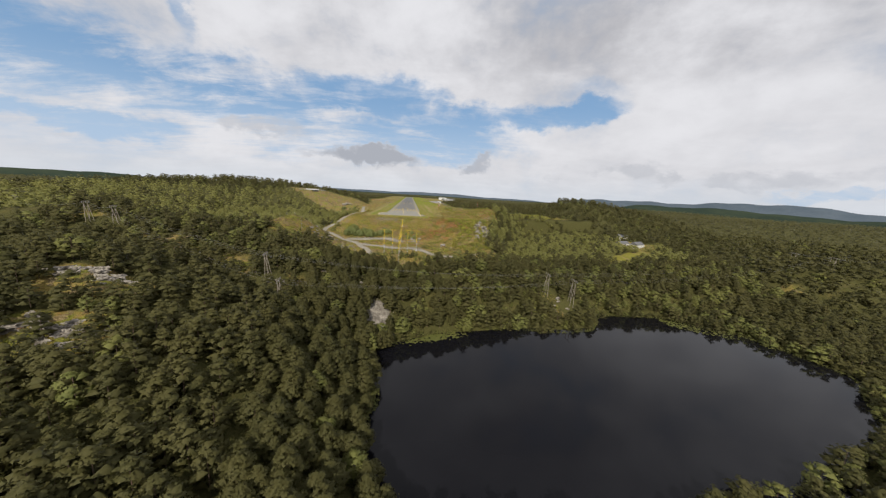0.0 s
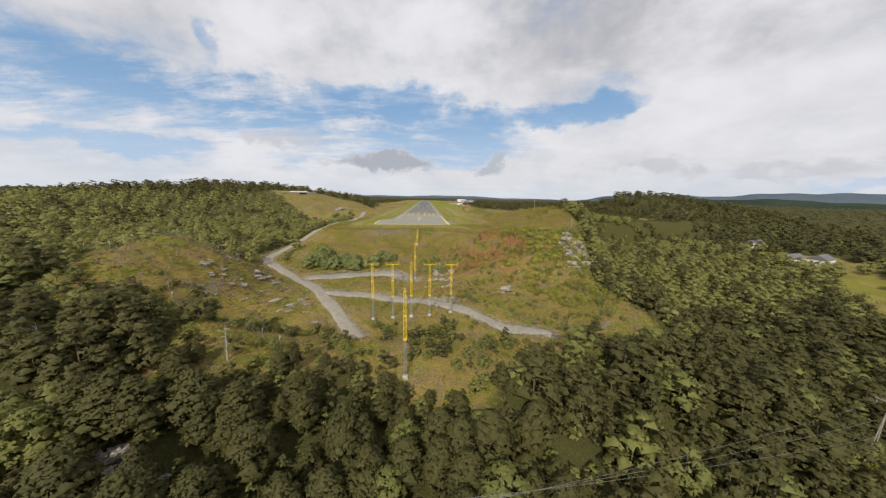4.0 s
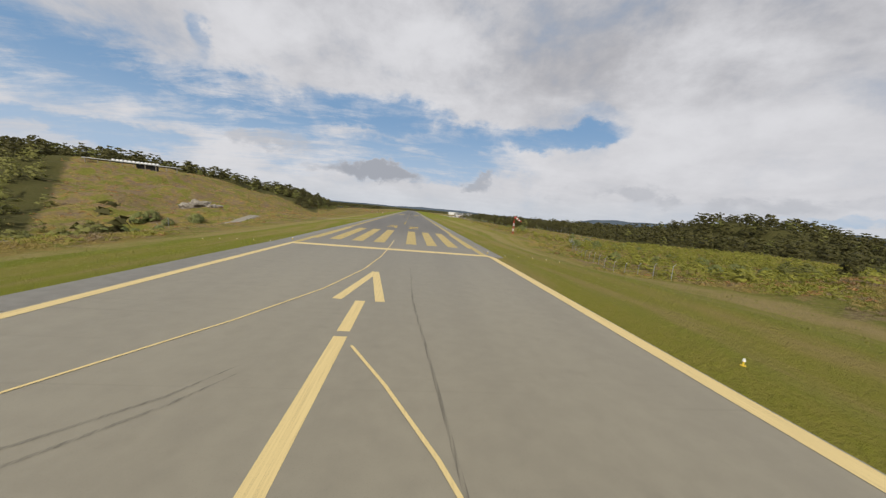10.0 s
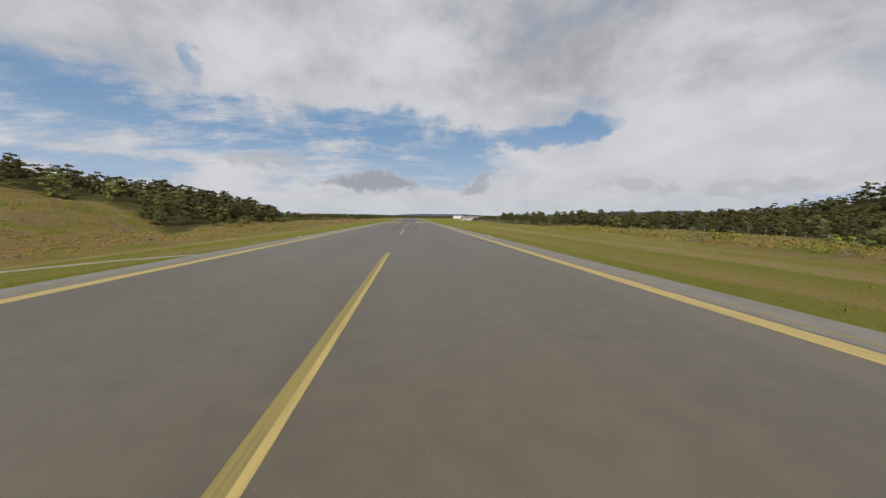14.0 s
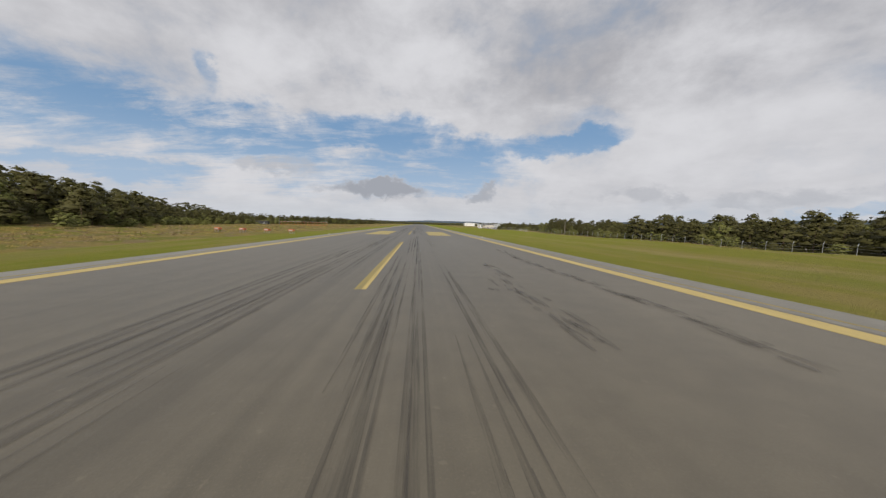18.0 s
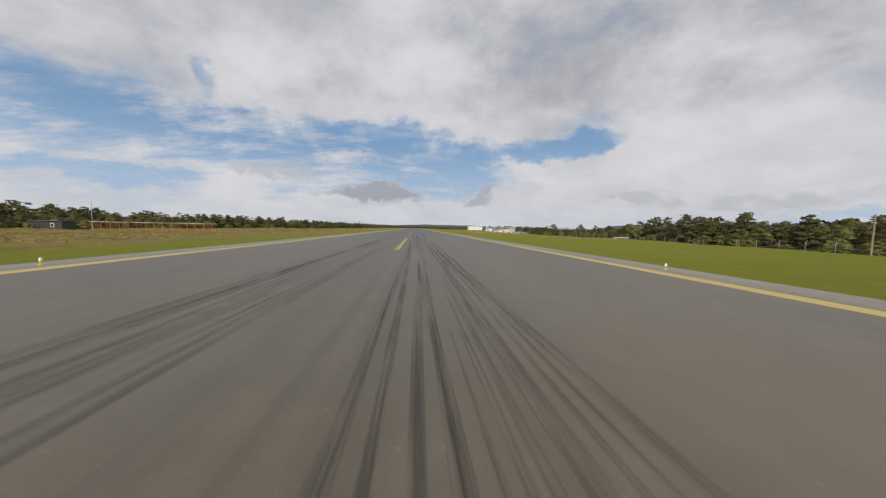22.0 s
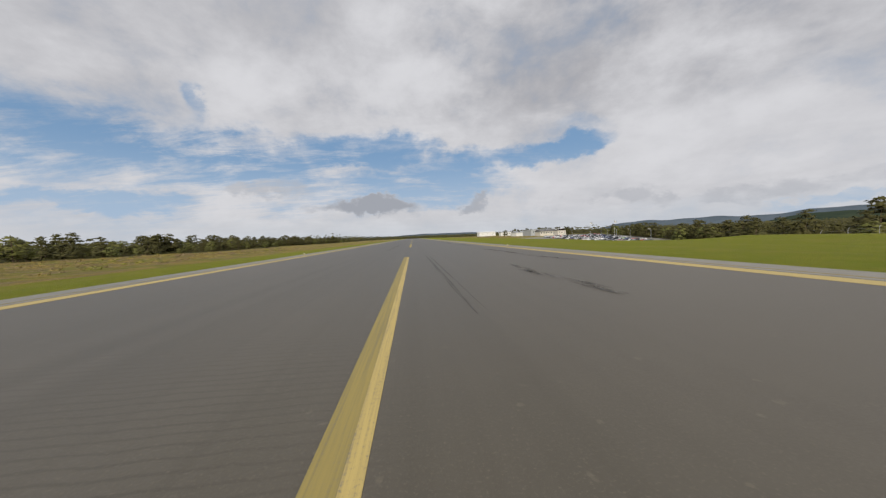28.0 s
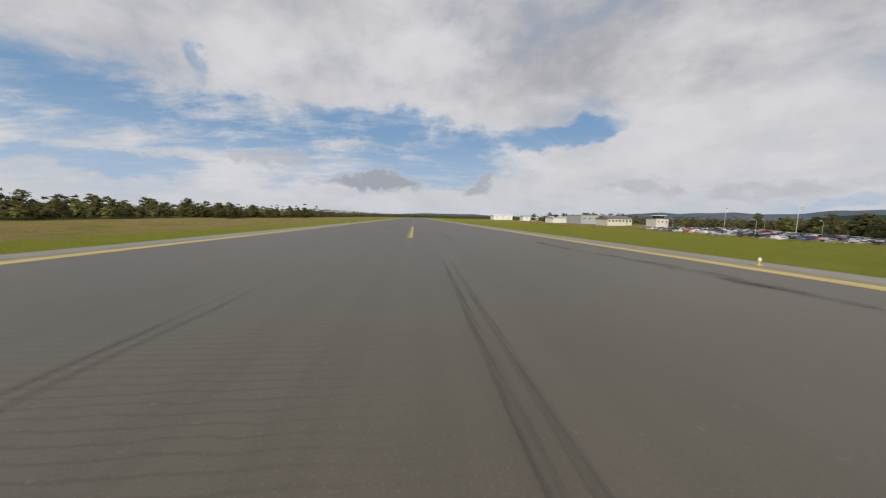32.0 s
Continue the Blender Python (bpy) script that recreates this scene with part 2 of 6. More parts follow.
def paint_material(name, a, b_, wear):
    m, n, b = material(name, 0.7)
    p = place(n)
    f = n.noise(n.scaled(p, (9, 0.16, 1)), 2.0, 7, 0.68)
    g = n.noise(p, 24.0, 4, 0.7)
    col = n.mix(n.ramp(f, 0.35, 0.7), a, b_)
    w = n.math("MULTIPLY", n.ramp(n.math("ADD", n.math("MULTIPLY", f, 0.5), n.math("MULTIPLY", g, 0.5)), 0.5, 0.68), wear)
    n.link(n.mix(w, col, (0.16, 0.15, 0.13)), b.inputs["Base Color"])
    relief(n, b, g, 0.2, 0.01)
    return m


YELLOW = paint_material("yellow_runway_paint", (0.49, 0.375, 0.130), (0.38, 0.295, 0.110), 0.8)
FRESH = paint_material("bright_yellow_runway_paint", (0.60, 0.42, 0.055), (0.52, 0.365, 0.05), 0.3)
PALE = paint_material("pale_yellow_runway_paint", (0.66, 0.52, 0.24), (0.58, 0.45, 0.20), 0.35)
AIMING = paint_material("olive_yellow_runway_paint", (0.40, 0.315, 0.105), (0.31, 0.25, 0.095), 0.75)
FADED = paint_material("faded_yellow_runway_paint", (0.30, 0.235, 0.070), (0.22, 0.180, 0.065), 0.45)
def rubber_material():
    m, n, b = material("tyre_rubber_on_asphalt", 0.75)
    p = place(n)
    f = n.noise(n.scaled(p, (5, 0.35, 1)), 1.0, 6, 0.7)
    n.link(n.mix(n.ramp(f, 0.35, 0.62), (0.040, 0.036, 0.032), (0.070, 0.064, 0.056)), b.inputs["Base Color"])
    thinly = n.noise(n.scaled(p, (14, 0.22, 1)), 1.0, 5, 0.65)
    n.link(n.math("MULTIPLY", n.ramp(n.math("ADD", n.math("MULTIPLY", thinly, 0.6), n.math("MULTIPLY", f, 0.4)), 0.38, 0.68), 0.46), b.inputs["Alpha"])
    return m


RUBBER = rubber_material()


def ground_material():
    m, n, b = material("ground_cover", 0.95)
    b.inputs["Specular IOR Level"].default_value = 0.12
    p = place(n)
    zone = n.add("ShaderNodeVertexColor")
    zone.layer_name = "cover"
    sep = n.add("ShaderNodeSeparateColor")
    n.link(zone.outputs[0], sep.inputs[0])
    grassy, red, stony = sep.outputs
    n1, n2, n3 = n.noise(p, 0.045, 5, 0.6), n.noise(p, 0.35, 5, 0.65), n.noise(p, 2.6, 6, 0.7)
    n4 = n.noise(p, 11.0, 4, 0.7)
    mixn = n.math("ADD", n.math("MULTIPLY", n2, 0.5), n.math("MULTIPLY", n3, 0.5))
    # heath: ochre grass, bracken and moss
    heath = n.mix(n.ramp(mixn, 0.38, 0.62), (0.275, 0.192, 0.060), (0.195, 0.170, 0.036))
    heath = n.mix(n.ramp(n1, 0.42, 0.62), heath, n.mix(n.ramp(n3, 0.4, 0.6), (0.285, 0.198, 0.082), (0.175, 0.155, 0.042)))
    fern = n.noise(p, 0.16, 5, 0.62, 0.4)
    heath = n.mix(n.math("MULTIPLY", n.ramp(fern, 0.49, 0.56), 0.9), heath, n.mix(n.ramp(n3, 0.4, 0.6), (0.115, 0.132, 0.020), (0.185, 0.184, 0.032)))
    ling = n.noise(n.scaled(p, (1, 1, 1), (31, 17, 0)), 0.21, 5, 0.62, 0.4)
    heath = n.mix(n.math("MULTIPLY", n.ramp(ling, 0.52, 0.59), 0.85), heath, n.mix(n.ramp(n3, 0.4, 0.6), (0.150, 0.104, 0.056), (0.265, 0.205, 0.112)))
    bracken = n.mix(n.ramp(n3, 0.38, 0.62), (0.310, 0.130, 0.052), (0.215, 0.130, 0.050))
    fleck = n.noise(n.scaled(p, (1, 1, 1), (5, 9, 0)), 5.5, 5, 0.75)
    heath = n.mix(n.math("MULTIPLY", n.ramp(fleck, 0.54, 0.68), 0.55), heath, (0.40, 0.31, 0.16))
    heath = n.mix(n.math("MULTIPLY", n.ramp(fleck, 0.46, 0.34), 0.6), heath, (0.085, 0.075, 0.024))
    here = n.add("ShaderNodeSeparateXYZ")
    n.link(p, here.inputs[0])
    bracken = n.mix(n.ramp(here.outputs[0], -42, -62), bracken, n.mix(n.ramp(n3, 0.38, 0.62), (0.215, 0.150, 0.105), (0.150, 0.118, 0.062)))
    redk = n.ramp(n.math("ADD", n.math("ADD", red, n.math("MULTIPLY", n.math("SUBTRACT", fern, 0.5), -2.2)), n.math("MULTIPLY", n.math("SUBTRACT", mixn, 0.5), 1.6)), 0.38, 0.72)
    col = n.mix(redk, heath, bracken)
    # mown grass with straw streaks along the strip
    straw = n.noise(n.scaled(p, (0.22, 0.03, 0.2)), 1.0, 5, 0.6)
    lawn = n.mix(n.ramp(mixn, 0.34, 0.66), (0.150, 0.185, 0.012), (0.205, 0.205, 0.026))
    where = n.add("ShaderNodeSeparateXYZ")
    n.link(p, where.inputs[0])
    dry = n.ramp(where.outputs[1], 330, 130)
    lawn = n.mix(n.math("MULTIPLY", dry, n.math("ADD", 0.15, n.math("MULTIPLY", n.ramp(where.outputs[0], -5, 10), 0.35))), lawn, n.mix(n.ramp(n3, 0.4, 0.6), (0.245, 0.190, 0.058), (0.185, 0.165, 0.034)))
    lawn = n.mix(n.math("MULTIPLY", n.ramp(straw, 0.46, 0.62), n.math("ADD", 0.15, n.math("MULTIPLY", dry, 0.55))), lawn, (0.265, 0.205, 0.082))
    at = n.add("ShaderNodeSeparateXYZ")
    n.link(p, at.inputs[0])
    off = n.math("ADD", n.math("ABSOLUTE", at.outputs[0]), n.math("MULTIPLY", n.math("SUBTRACT", straw, 0.5), 10.0))
    for mid, wide, k, c in ((31.0, 4.0, 0.65, (0.330, 0.250, 0.125)), (23.0, 2.5, 0.35, (0.290, 0.215, 0.085)), (27.0, 2.0, 0.5, (0.150, 0.185, 0.022)), (18.0, 1.5, 0.4, (0.160, 0.180, 0.024))):
        band = n.math("MULTIPLY", dry, n.ramp(n.math("ABSOLUTE", n.math("SUBTRACT", off, mid)), wide, wide * 0.3))
        lawn = n.mix(n.math("MULTIPLY", band, n.math("MULTIPLY", n.ramp(mixn, 0.3, 0.6), k)), lawn, c)
    gk = n.ramp(n.math("ADD", grassy, n.math("MULTIPLY", n.math("SUBTRACT", mixn, 0.5), 0.9)), 0.35, 0.65)
    col = n.mix(gk, col, lawn)
    # bare rock and gravel
    stone = n.mix(n.ramp(n3, 0.35, 0.65), (0.310, 0.285, 0.240), (0.200, 0.182, 0.152))
    sk = n.ramp(n.math("ADD", stony, n.math("MULTIPLY", n.math("SUBTRACT", mixn, 0.5), 1.5)), 0.42, 0.6)
    col = n.mix(sk, col, stone)
    floor_ = n.mix(n.ramp(n3, 0.4, 0.6), (0.056, 0.060, 0.018), (0.088, 0.078, 0.028))
    col = n.mix(n.ramp(n.math("ADD", zone.outputs[1], n.math("MULTIPLY", n.math("SUBTRACT", mixn, 0.5), 0.8)), 0.3, 0.7), col, floor_)
    col = n.mix(n.math("MULTIPLY", n.ramp(n4, 0.5, 0.8), 0.35), col, (0.055, 0.050, 0.018))
    n.link(col, b.inputs["Base Color"])
    relief(n, b, n.math("ADD", n.math("MULTIPLY", n3, 1.0), n.math("MULTIPLY", n4, 0.35)), 0.9, 0.35)
    return m


GROUND = ground_material()


def leaf_material(name, a, b_, c, thin=0.35, patch=0.06, speckle=0.75):
    """Foliage: varied from tree to tree, from clump to clump and by fine noise."""
    m, n, b = material(name, 0.75)
    geo = n.add("ShaderNodeNewGeometry")
    r = geo.outputs["Random Per Island"]
    o = n.add("ShaderNodeObjectInfo").outputs["Random"]
    stand = n.noise(geo.outputs["Position"], patch, 4)
    col = n.mix(n.ramp(stand, 0.35, 0.65), a, b_)
    col = n.mix(n.math("MULTIPLY", r, speckle), col, c)
    col = n.mix(n.math("MULTIPLY", o, 0.35), col, b_)
    col = n.mix(n.math("MULTIPLY", n.ramp(n.noise(geo.outputs["Position"], 3.0, 4), 0.5, 0.75), 0.3), col, tuple(v * 0.6 for v in a))
    n.link(col, b.inputs["Base Color"])
    b.inputs["Specular IOR Level"].default_value = 0.25
    glow = n.add("ShaderNodeBsdfTranslucent")      # light that comes through the leaves
    n.link(n.mix(1 - thin, col, (0, 0, 0)), glow.inputs[0])
    both = n.add("ShaderNodeAddShader")
    n.link(b.outputs[0], both.inputs[0])
    n.link(glow.outputs[0], both.inputs[1])
    for o in n.t.nodes:
        if o.bl_idname == "ShaderNodeOutputMaterial":
            n.link(both.outputs[0], o.inputs[0])
    return m


PINE = leaf_material("pine_needles", (0.046, 0.046, 0.013), (0.062, 0.058, 0.016), (0.080, 0.071, 0.023), 0.6, 0.06, 0.5)
BIRCH = leaf_material("broad_leaves", (0.094, 0.106, 0.027), (0.118, 0.122, 0.031), (0.150, 0.140, 0.044), 0.7, 0.06, 0.5)
SHRUB = leaf_material("shrub_leaves", (0.116, 0.142, 0.046), (0.140, 0.156, 0.050), (0.190, 0.196, 0.075), 0.7, 0.06, 0.6)
# Paler olive leaves: sunlight on the hillsides is put into this colour.
SUNLIT_LEAF = leaf_material("leaves_with_painted_sun", (0.125, 0.130, 0.036), (0.150, 0.148, 0.040), (0.185, 0.172, 0.056), 0.8, 0.05, 0.5)
HEATHER = leaf_material("heather_and_bracken", (0.275, 0.198, 0.062), (0.210, 0.178, 0.042), (0.370, 0.275, 0.110), 0.5, 0.12, 0.7)
TURF = leaf_material("grass_blades", (0.150, 0.165, 0.022), (0.180, 0.170, 0.034), (0.220, 0.190, 0.060), 0.4, 0.2, 0.4)
FERN = leaf_material("green_fern", (0.138, 0.155, 0.023), (0.192, 0.190, 0.030), (0.265, 0.240, 0.050), 0.6, 0.12, 0.6)
RUST = leaf_material("rust_bracken", (0.315, 0.142, 0.060), (0.255, 0.145, 0.054), (0.380, 0.215, 0.098), 0.5, 0.22, 0.6)
LING = leaf_material("grey_brown_heather", (0.205, 0.148, 0.088), (0.170, 0.130, 0.066), (0.300, 0.225, 0.135), 0.4, 0.12, 0.6)
LILY = leaf_material("water_lily_leaves", (0.075, 0.090, 0.018), (0.10, 0.105, 0.022), (0.13, 0.12, 0.035), 0.1)
BARK = worn("pine_bark", (0.17, 0.11, 0.07), (0.09, 0.065, 0.05), 0.9, scale=4)
DEADWOOD = worn("grey_dead_wood", (0.38, 0.35, 0.31), (0.24, 0.22, 0.19), 0.9, scale=4)
POLEWOOD = worn("tarred_pole_wood", (0.20, 0.165, 0.13), (0.30, 0.27, 0.23), 0.85, scale=2)
ROCK = worn("lichened_gneiss", (0.37, 0.335, 0.285), (0.120, 0.104, 0.084), 0.9, scale=0.55, amount=0.6, bump=0.8)
PALEGRAVEL = worn("pale_gravel", (0.46, 0.45, 0.41), (0.32, 0.31, 0.28), 0.95, scale=1.1, bump=0.3)
RUBBLE = worn("pale_brown_rubble", (0.34, 0.305, 0.25), (0.19, 0.165, 0.13), 0.95, scale=1.3, bump=0.4)
GRAVEL = worn("grey_gravel", (0.295, 0.268, 0.215), (0.205, 0.186, 0.150), 0.95, scale=1.1, bump=0.6)
YSTEEL = worn("yellow_painted_steel", (0.72, 0.52, 0.02), (0.62, 0.44, 0.03), 0.45, scale=2, bump=0)
GALV = worn("galvanised_steel", (0.52, 0.54, 0.56), (0.38, 0.40, 0.42), 0.45, 0.7, scale=3, bump=0)
WHITE = worn("white_paint", (0.80, 0.80, 0.78), (0.66, 0.66, 0.64), 0.5, bump=0)
RED = worn("red_paint", (0.55, 0.04, 0.03), (0.42, 0.04, 0.03), 0.55, bump=0)
ORANGE = worn("orange_painted_steel", (0.62, 0.17, 0.06), (0.48, 0.14, 0.06), 0.55, bump=0)
DARKBOARD = worn("black_stained_boards", (0.025, 0.027, 0.030), (0.05, 0.05, 0.05), 0.7)
GREYCLAD = worn("grey_metal_cladding", (0.42, 0.44, 0.46), (0.34, 0.36, 0.38), 0.5, scale=1, bump=0)
CREAM = worn("cream_render", (0.66, 0.62, 0.54), (0.56, 0.52, 0.45), 0.7, scale=1)
ROOFGREY = worn("dark_grey_roofing", (0.10, 0.10, 0.105), (0.16, 0.16, 0.16), 0.8, scale=1)
REDROOF = worn("red_brown_roofing", (0.26, 0.10, 0.07), (0.18, 0.08, 0.06), 0.8, scale=1)
CONCRETE = worn("grey_concrete", (0.46, 0.45, 0.43), (0.33, 0.32, 0.30), 0.9, scale=2)
TYRE = worn("black_rubber", (0.025, 0.025, 0.025), (0.04, 0.04, 0.04), 0.8, bump=0)
WIRE = worn("dull_wire", (0.20, 0.20, 0.20), (0.14, 0.14, 0.14), 0.6, 0.2, bump=0)


def glass_material():
    m, n, b = material("dark_window_glass", 0.08)
    b.inputs["Base Color"].default_value = (0.02, 0.025, 0.03, 1)
    return m


def water_material():
    m, n, b = material("still_dark_lake_water", 0.05)
    b.inputs["Base Color"].default_value = (0.006, 0.006, 0.008, 1)
    b.inputs["IOR"].default_value = 1.33
    b.inputs["Specular IOR Level"].default_value = 0.3
    p = place(n)
    relief(n, b, n.noise(p, 0.9, 4, 0.6), 0.12, 0.03)
    return m


GLASS, WATER = glass_material(), water_material()
PAINTS = {k: worn(k + "_car_paint", c, tuple(v * 0.8 for v in c), 0.3, 0.2, bump=0) for k, c in {
    "black": (0.02, 0.02, 0.022), "silver": (0.45, 0.46, 0.48), "white": (0.75, 0.75, 0.75), "grey": (0.16, 0.165, 0.17),
    "red": (0.50, 0.025, 0.02), "blue": (0.03, 0.07, 0.20), "lime_green": (0.30, 0.55, 0.03)}.items()}


def hill_material(name, a, b_):
    m, n, b = material(name, 1.0)
    p = place(n)
    f = n.math("ADD", n.math("MULTIPLY", n.noise(p, 0.006, 5), 0.6), n.math("MULTIPLY", n.noise(p, 0.05, 4), 0.4))
    n.link(n.mix(n.ramp(f, 0.38, 0.62), a, b_), b.inputs["Base Color"])
    b.inputs["Specular IOR Level"].default_value = 0.0
    return m


# Haze over the distant slopes is put into this blue-grey base colour.
FARHILL = hill_material("far_slopes_with_painted_haze", (0.080, 0.104, 0.130), (0.100, 0.124, 0.150))
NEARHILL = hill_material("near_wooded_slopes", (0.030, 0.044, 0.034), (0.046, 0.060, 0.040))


# ---- building blocks ----
def mesh_of(name, verts, faces, mat, smooth=False):
    me = bpy.data.meshes.new(name)
    me.from_pydata([tuple(v) for v in verts], [], [tuple(f) for f in faces])
    me.materials.append(mat)
    if smooth:
        me.polygons.foreach_set("use_smooth", [True] * len(me.polygons))
    me.update()
    return me


def mesh_np(name, verts, faces, mat, smooth=False, normals=None):
    """A mesh from arrays of places and equal-sided faces."""
    me = bpy.data.meshes.new(name)
    verts, faces = np.asarray(verts, np.float32), np.asarray(faces, np.int32)
    k = faces.shape[1]
    me.vertices.add(len(verts))
    me.vertices.foreach_set("co", verts.ravel())
    me.loops.add(faces.size)
    me.loops.foreach_set("vertex_index", faces.ravel())
    me.polygons.add(len(faces))
    me.polygons.foreach_set("loop_start", np.arange(0, faces.size, k, dtype=np.int32))
    me.polygons.foreach_set("use_smooth", np.full(len(faces), smooth))
    me.materials.append(mat)
    me.update(calc_edges=True)
    me.validate()
    if normals is not None and len(me.vertices) == len(normals):      # leaves shade with the crown they belong to
        me.polygons.foreach_set("use_smooth", np.full(len(me.polygons), True))
        soft = me.attributes.new("custom_normal", "FLOAT_VECTOR", "POINT")
        soft.data.foreach_set("vector", np.ascontiguousarray(normals, np.float32).ravel())
        me.update()
    return me


def part(name, bm, mat, parent=None, label="", smooth=False):
    me = bm
    if isinstance(bm, bmesh.types.BMesh):
        me = bpy.data.meshes.new(name)
        bm.to_mesh(me)
        bm.free()
        me.materials.append(mat)
        if smooth:
            me.polygons.foreach_set("use_smooth", [True] * len(me.polygons))
    ob = new(name, me)
    ob.parent = parent
    if label:
        tagged(ob, label)
    return ob


def thing(name, label, category, at=(0, 0, 0), turn=0.0, group="", kind=""):
    ob = new(name)
    ob.empty_display_size = 0.2
    ob.matrix_world = pose(*at, 0, 0, turn)
    return tagged(ob, label, category, group, kind)


def box(bm, size, at=(0, 0, 0), turn=0.0, bevel=0.0):
    g = bmesh.ops.create_cube(bm, size=1.0, matrix=pose(*at, 0, 0, turn) @ Matrix.Diagonal((*size, 1)))
    if bevel:
        edges = {e for v in g["verts"] for e in v.link_edges}
        bmesh.ops.bevel(bm, geom=list(edges), offset=bevel, segments=1, affect="EDGES")
    return bm


def rod(bm, a, b, r, sides=6, r2=None):
    a, b = Vector(a), Vector(b)
    d = b - a
    m = Matrix.Translation((a + b) / 2) @ d.to_track_quat("Z", "Y").to_matrix().to_4x4()
    bmesh.ops.create_cone(bm, cap_ends=True, segments=sides, radius1=r, radius2=r if r2 is None else r2, depth=d.length, matrix=m)
    return bm


def B():
    return bmesh.new()


def sstep(a,b,x):
    t=np.clip((x-a)/(b-a),0,1); return t*t*(3-2*t)
def bump(x,y,cx,cy,sx,sy,a): return a*np.exp(-((x-cx)/sx)**2/2-((y-cy)/sy)**2/2)
def swell(x,y):
    z=0
    for k,(w,a,p) in enumerate(((61,1.0,.3),(37,.6,1.1),(23,.35,2.3),(11.3,.2,4.1),(5.9,.1,.7))):
        c,s=np.cos(p+k),np.sin(p+k); u=(x*c+y*s)/w*6.283; v=(-x*s+y*c)/w*6.283
        z=z+a*(np.sin(u+1.7*np.sin(v*.61+p))*np.cos(v*.83+1.3*np.sin(u*.47)))
    return z
def lake_gap(x,y):
    dx,dy=x-88,y+252
    a=np.arctan2(dy,dx)
    r=1+.02*np.sin(3*a+.6)+.025*np.sin(5*a+2)+.02*np.sin(9*a)+.012*np.sin(17*a+1)
    ry=np.where(dy<0,39+13*sstep(0,-60,dx),38+19*sstep(90,110,x))
    rx=np.where(dx>0,82-9*sstep(0,-20,dy),95); e=np.where((dx>0)&(dy<0),2.0,3.6)
    q=(np.abs(dx/rx)**e+np.abs(dy/ry)**e)**(1/e)/r
    return (q-1)*np.hypot(dx,dy)/np.maximum(q,.05)
def ground(x,y):
    x=np.asarray(x,float);y=np.asarray(y,float)
    nat=-14-13*sstep(22,70,x)-10*sstep(-160,-212,y)
    nat=nat-6*sstep(-150,-185,y)*sstep(-40,-10,x)
    nat=nat+sstep(10,230,y)*np.where(x<0,12,22)
    nat=nat+bump(x,y,-255,245,115,115,21)+bump(x,y,-138,122,42,48,13)+bump(x,y,-72,66,16,22,4.5)+bump(x,y,290,205,105,80,25)-bump(x,y,-44,-226,15,9,6)
    nat=nat+bump(x,y,-60,-133,20,17,13)+bump(x,y,-97,-243,38,26,15)+bump(x,y,-165,-170,55,45,14)+bump(x,y,-33,-188,26,14,3)
    nat=nat+bump(x,y,-420,40,160,160,14)+bump(x,y,420,-120,170,120,10)
    rough=swell(x,y)
    nat=nat+1.6*rough*sstep(900,300,np.abs(x))
    gap=lake_gap(x,y)
    shore=-40.3+.62*gap-2.5*sstep(0,-12,gap)+rough*.4*sstep(0,14,gap)
    k=3.0; hmix=np.clip(.5+.5*(shore-nat)/k,0,1); nat2=shore*(1-hmix)+nat*hmix-k*hmix*(1-hmix)
    nat=np.where(gap>90,nat,nat2)
    # the airfield's bench, ending in a bank towards the lake
    lip=-76-26*sstep(8,48,x)+3*sstep(-10,-40,x)
    d=y-lip
    bank=np.interp(d,[-95,-68,-40,-25,-13,-4,2,10],[-24,-19,-16,-13,-8,-2.2,-.35,-.12])+.9*rough*sstep(0,-18,d)
    right=60+.5*np.clip(y+115,0,150)+120*sstep(0,55,y)+20*sstep(60,220,y)
    left=-38-14*sstep(20,160,y)-60*sstep(160,420,y)
    wr=sstep(right+26,right-4,x); wl=sstep(left-34,left,x)
    far=sstep(-96,-72,d)
    w=wr*wl*far
    side=-.12-3.0*sstep(19,46,x)*sstep(-45,5,y)*(1-sstep(38,70,y)*np.maximum(sstep(75,55,x),.8*sstep(190,235,y)))-.8*sstep(46,80,x)*sstep(-40,40,y)+8.5*bump(x,y,84,-28,29,19,1)+3.2*bump(x,y,92,168,24,20,1)-.8*sstep(-19,-34,x)*sstep(-75,-20,y)*sstep(240,160,y)+.35*rough*sstep(26,48,np.abs(x))
    bench=np.where(d<10,bank,-.12)+side*sstep(2,24,d)
    out=nat*(1-w)+bench*w
    lot=sstep(34,68,x)*sstep(215,200,x)*sstep(476,500,y)*sstep(690,660,y)
    out=out+1.3*bump(x,y,50,592,11,42,1)
    out=out*(1-lot)+(-3.7+1.6*sstep(515,650,y))*lot
    return out-8*sstep(96,150,x-.42*np.clip(y-530,0,130))*sstep(425,500,y)*sstep(800,690,y)


def gz(x, y):
    return float(ground(x, y))


# ---- ground, water, runway ----
def seg_gap(x, y, a, b):
    """Distance in plan from points to the line from a to b."""
    ax, ay, bx, by = *a, *b
    t = np.clip(((x - ax) * (bx - ax) + (y - ay) * (by - ay)) / ((bx - ax) ** 2 + (by - ay) ** 2), 0, 1)
    return np.hypot(x - ax - t * (bx - ax), y - ay - t * (by - ay))


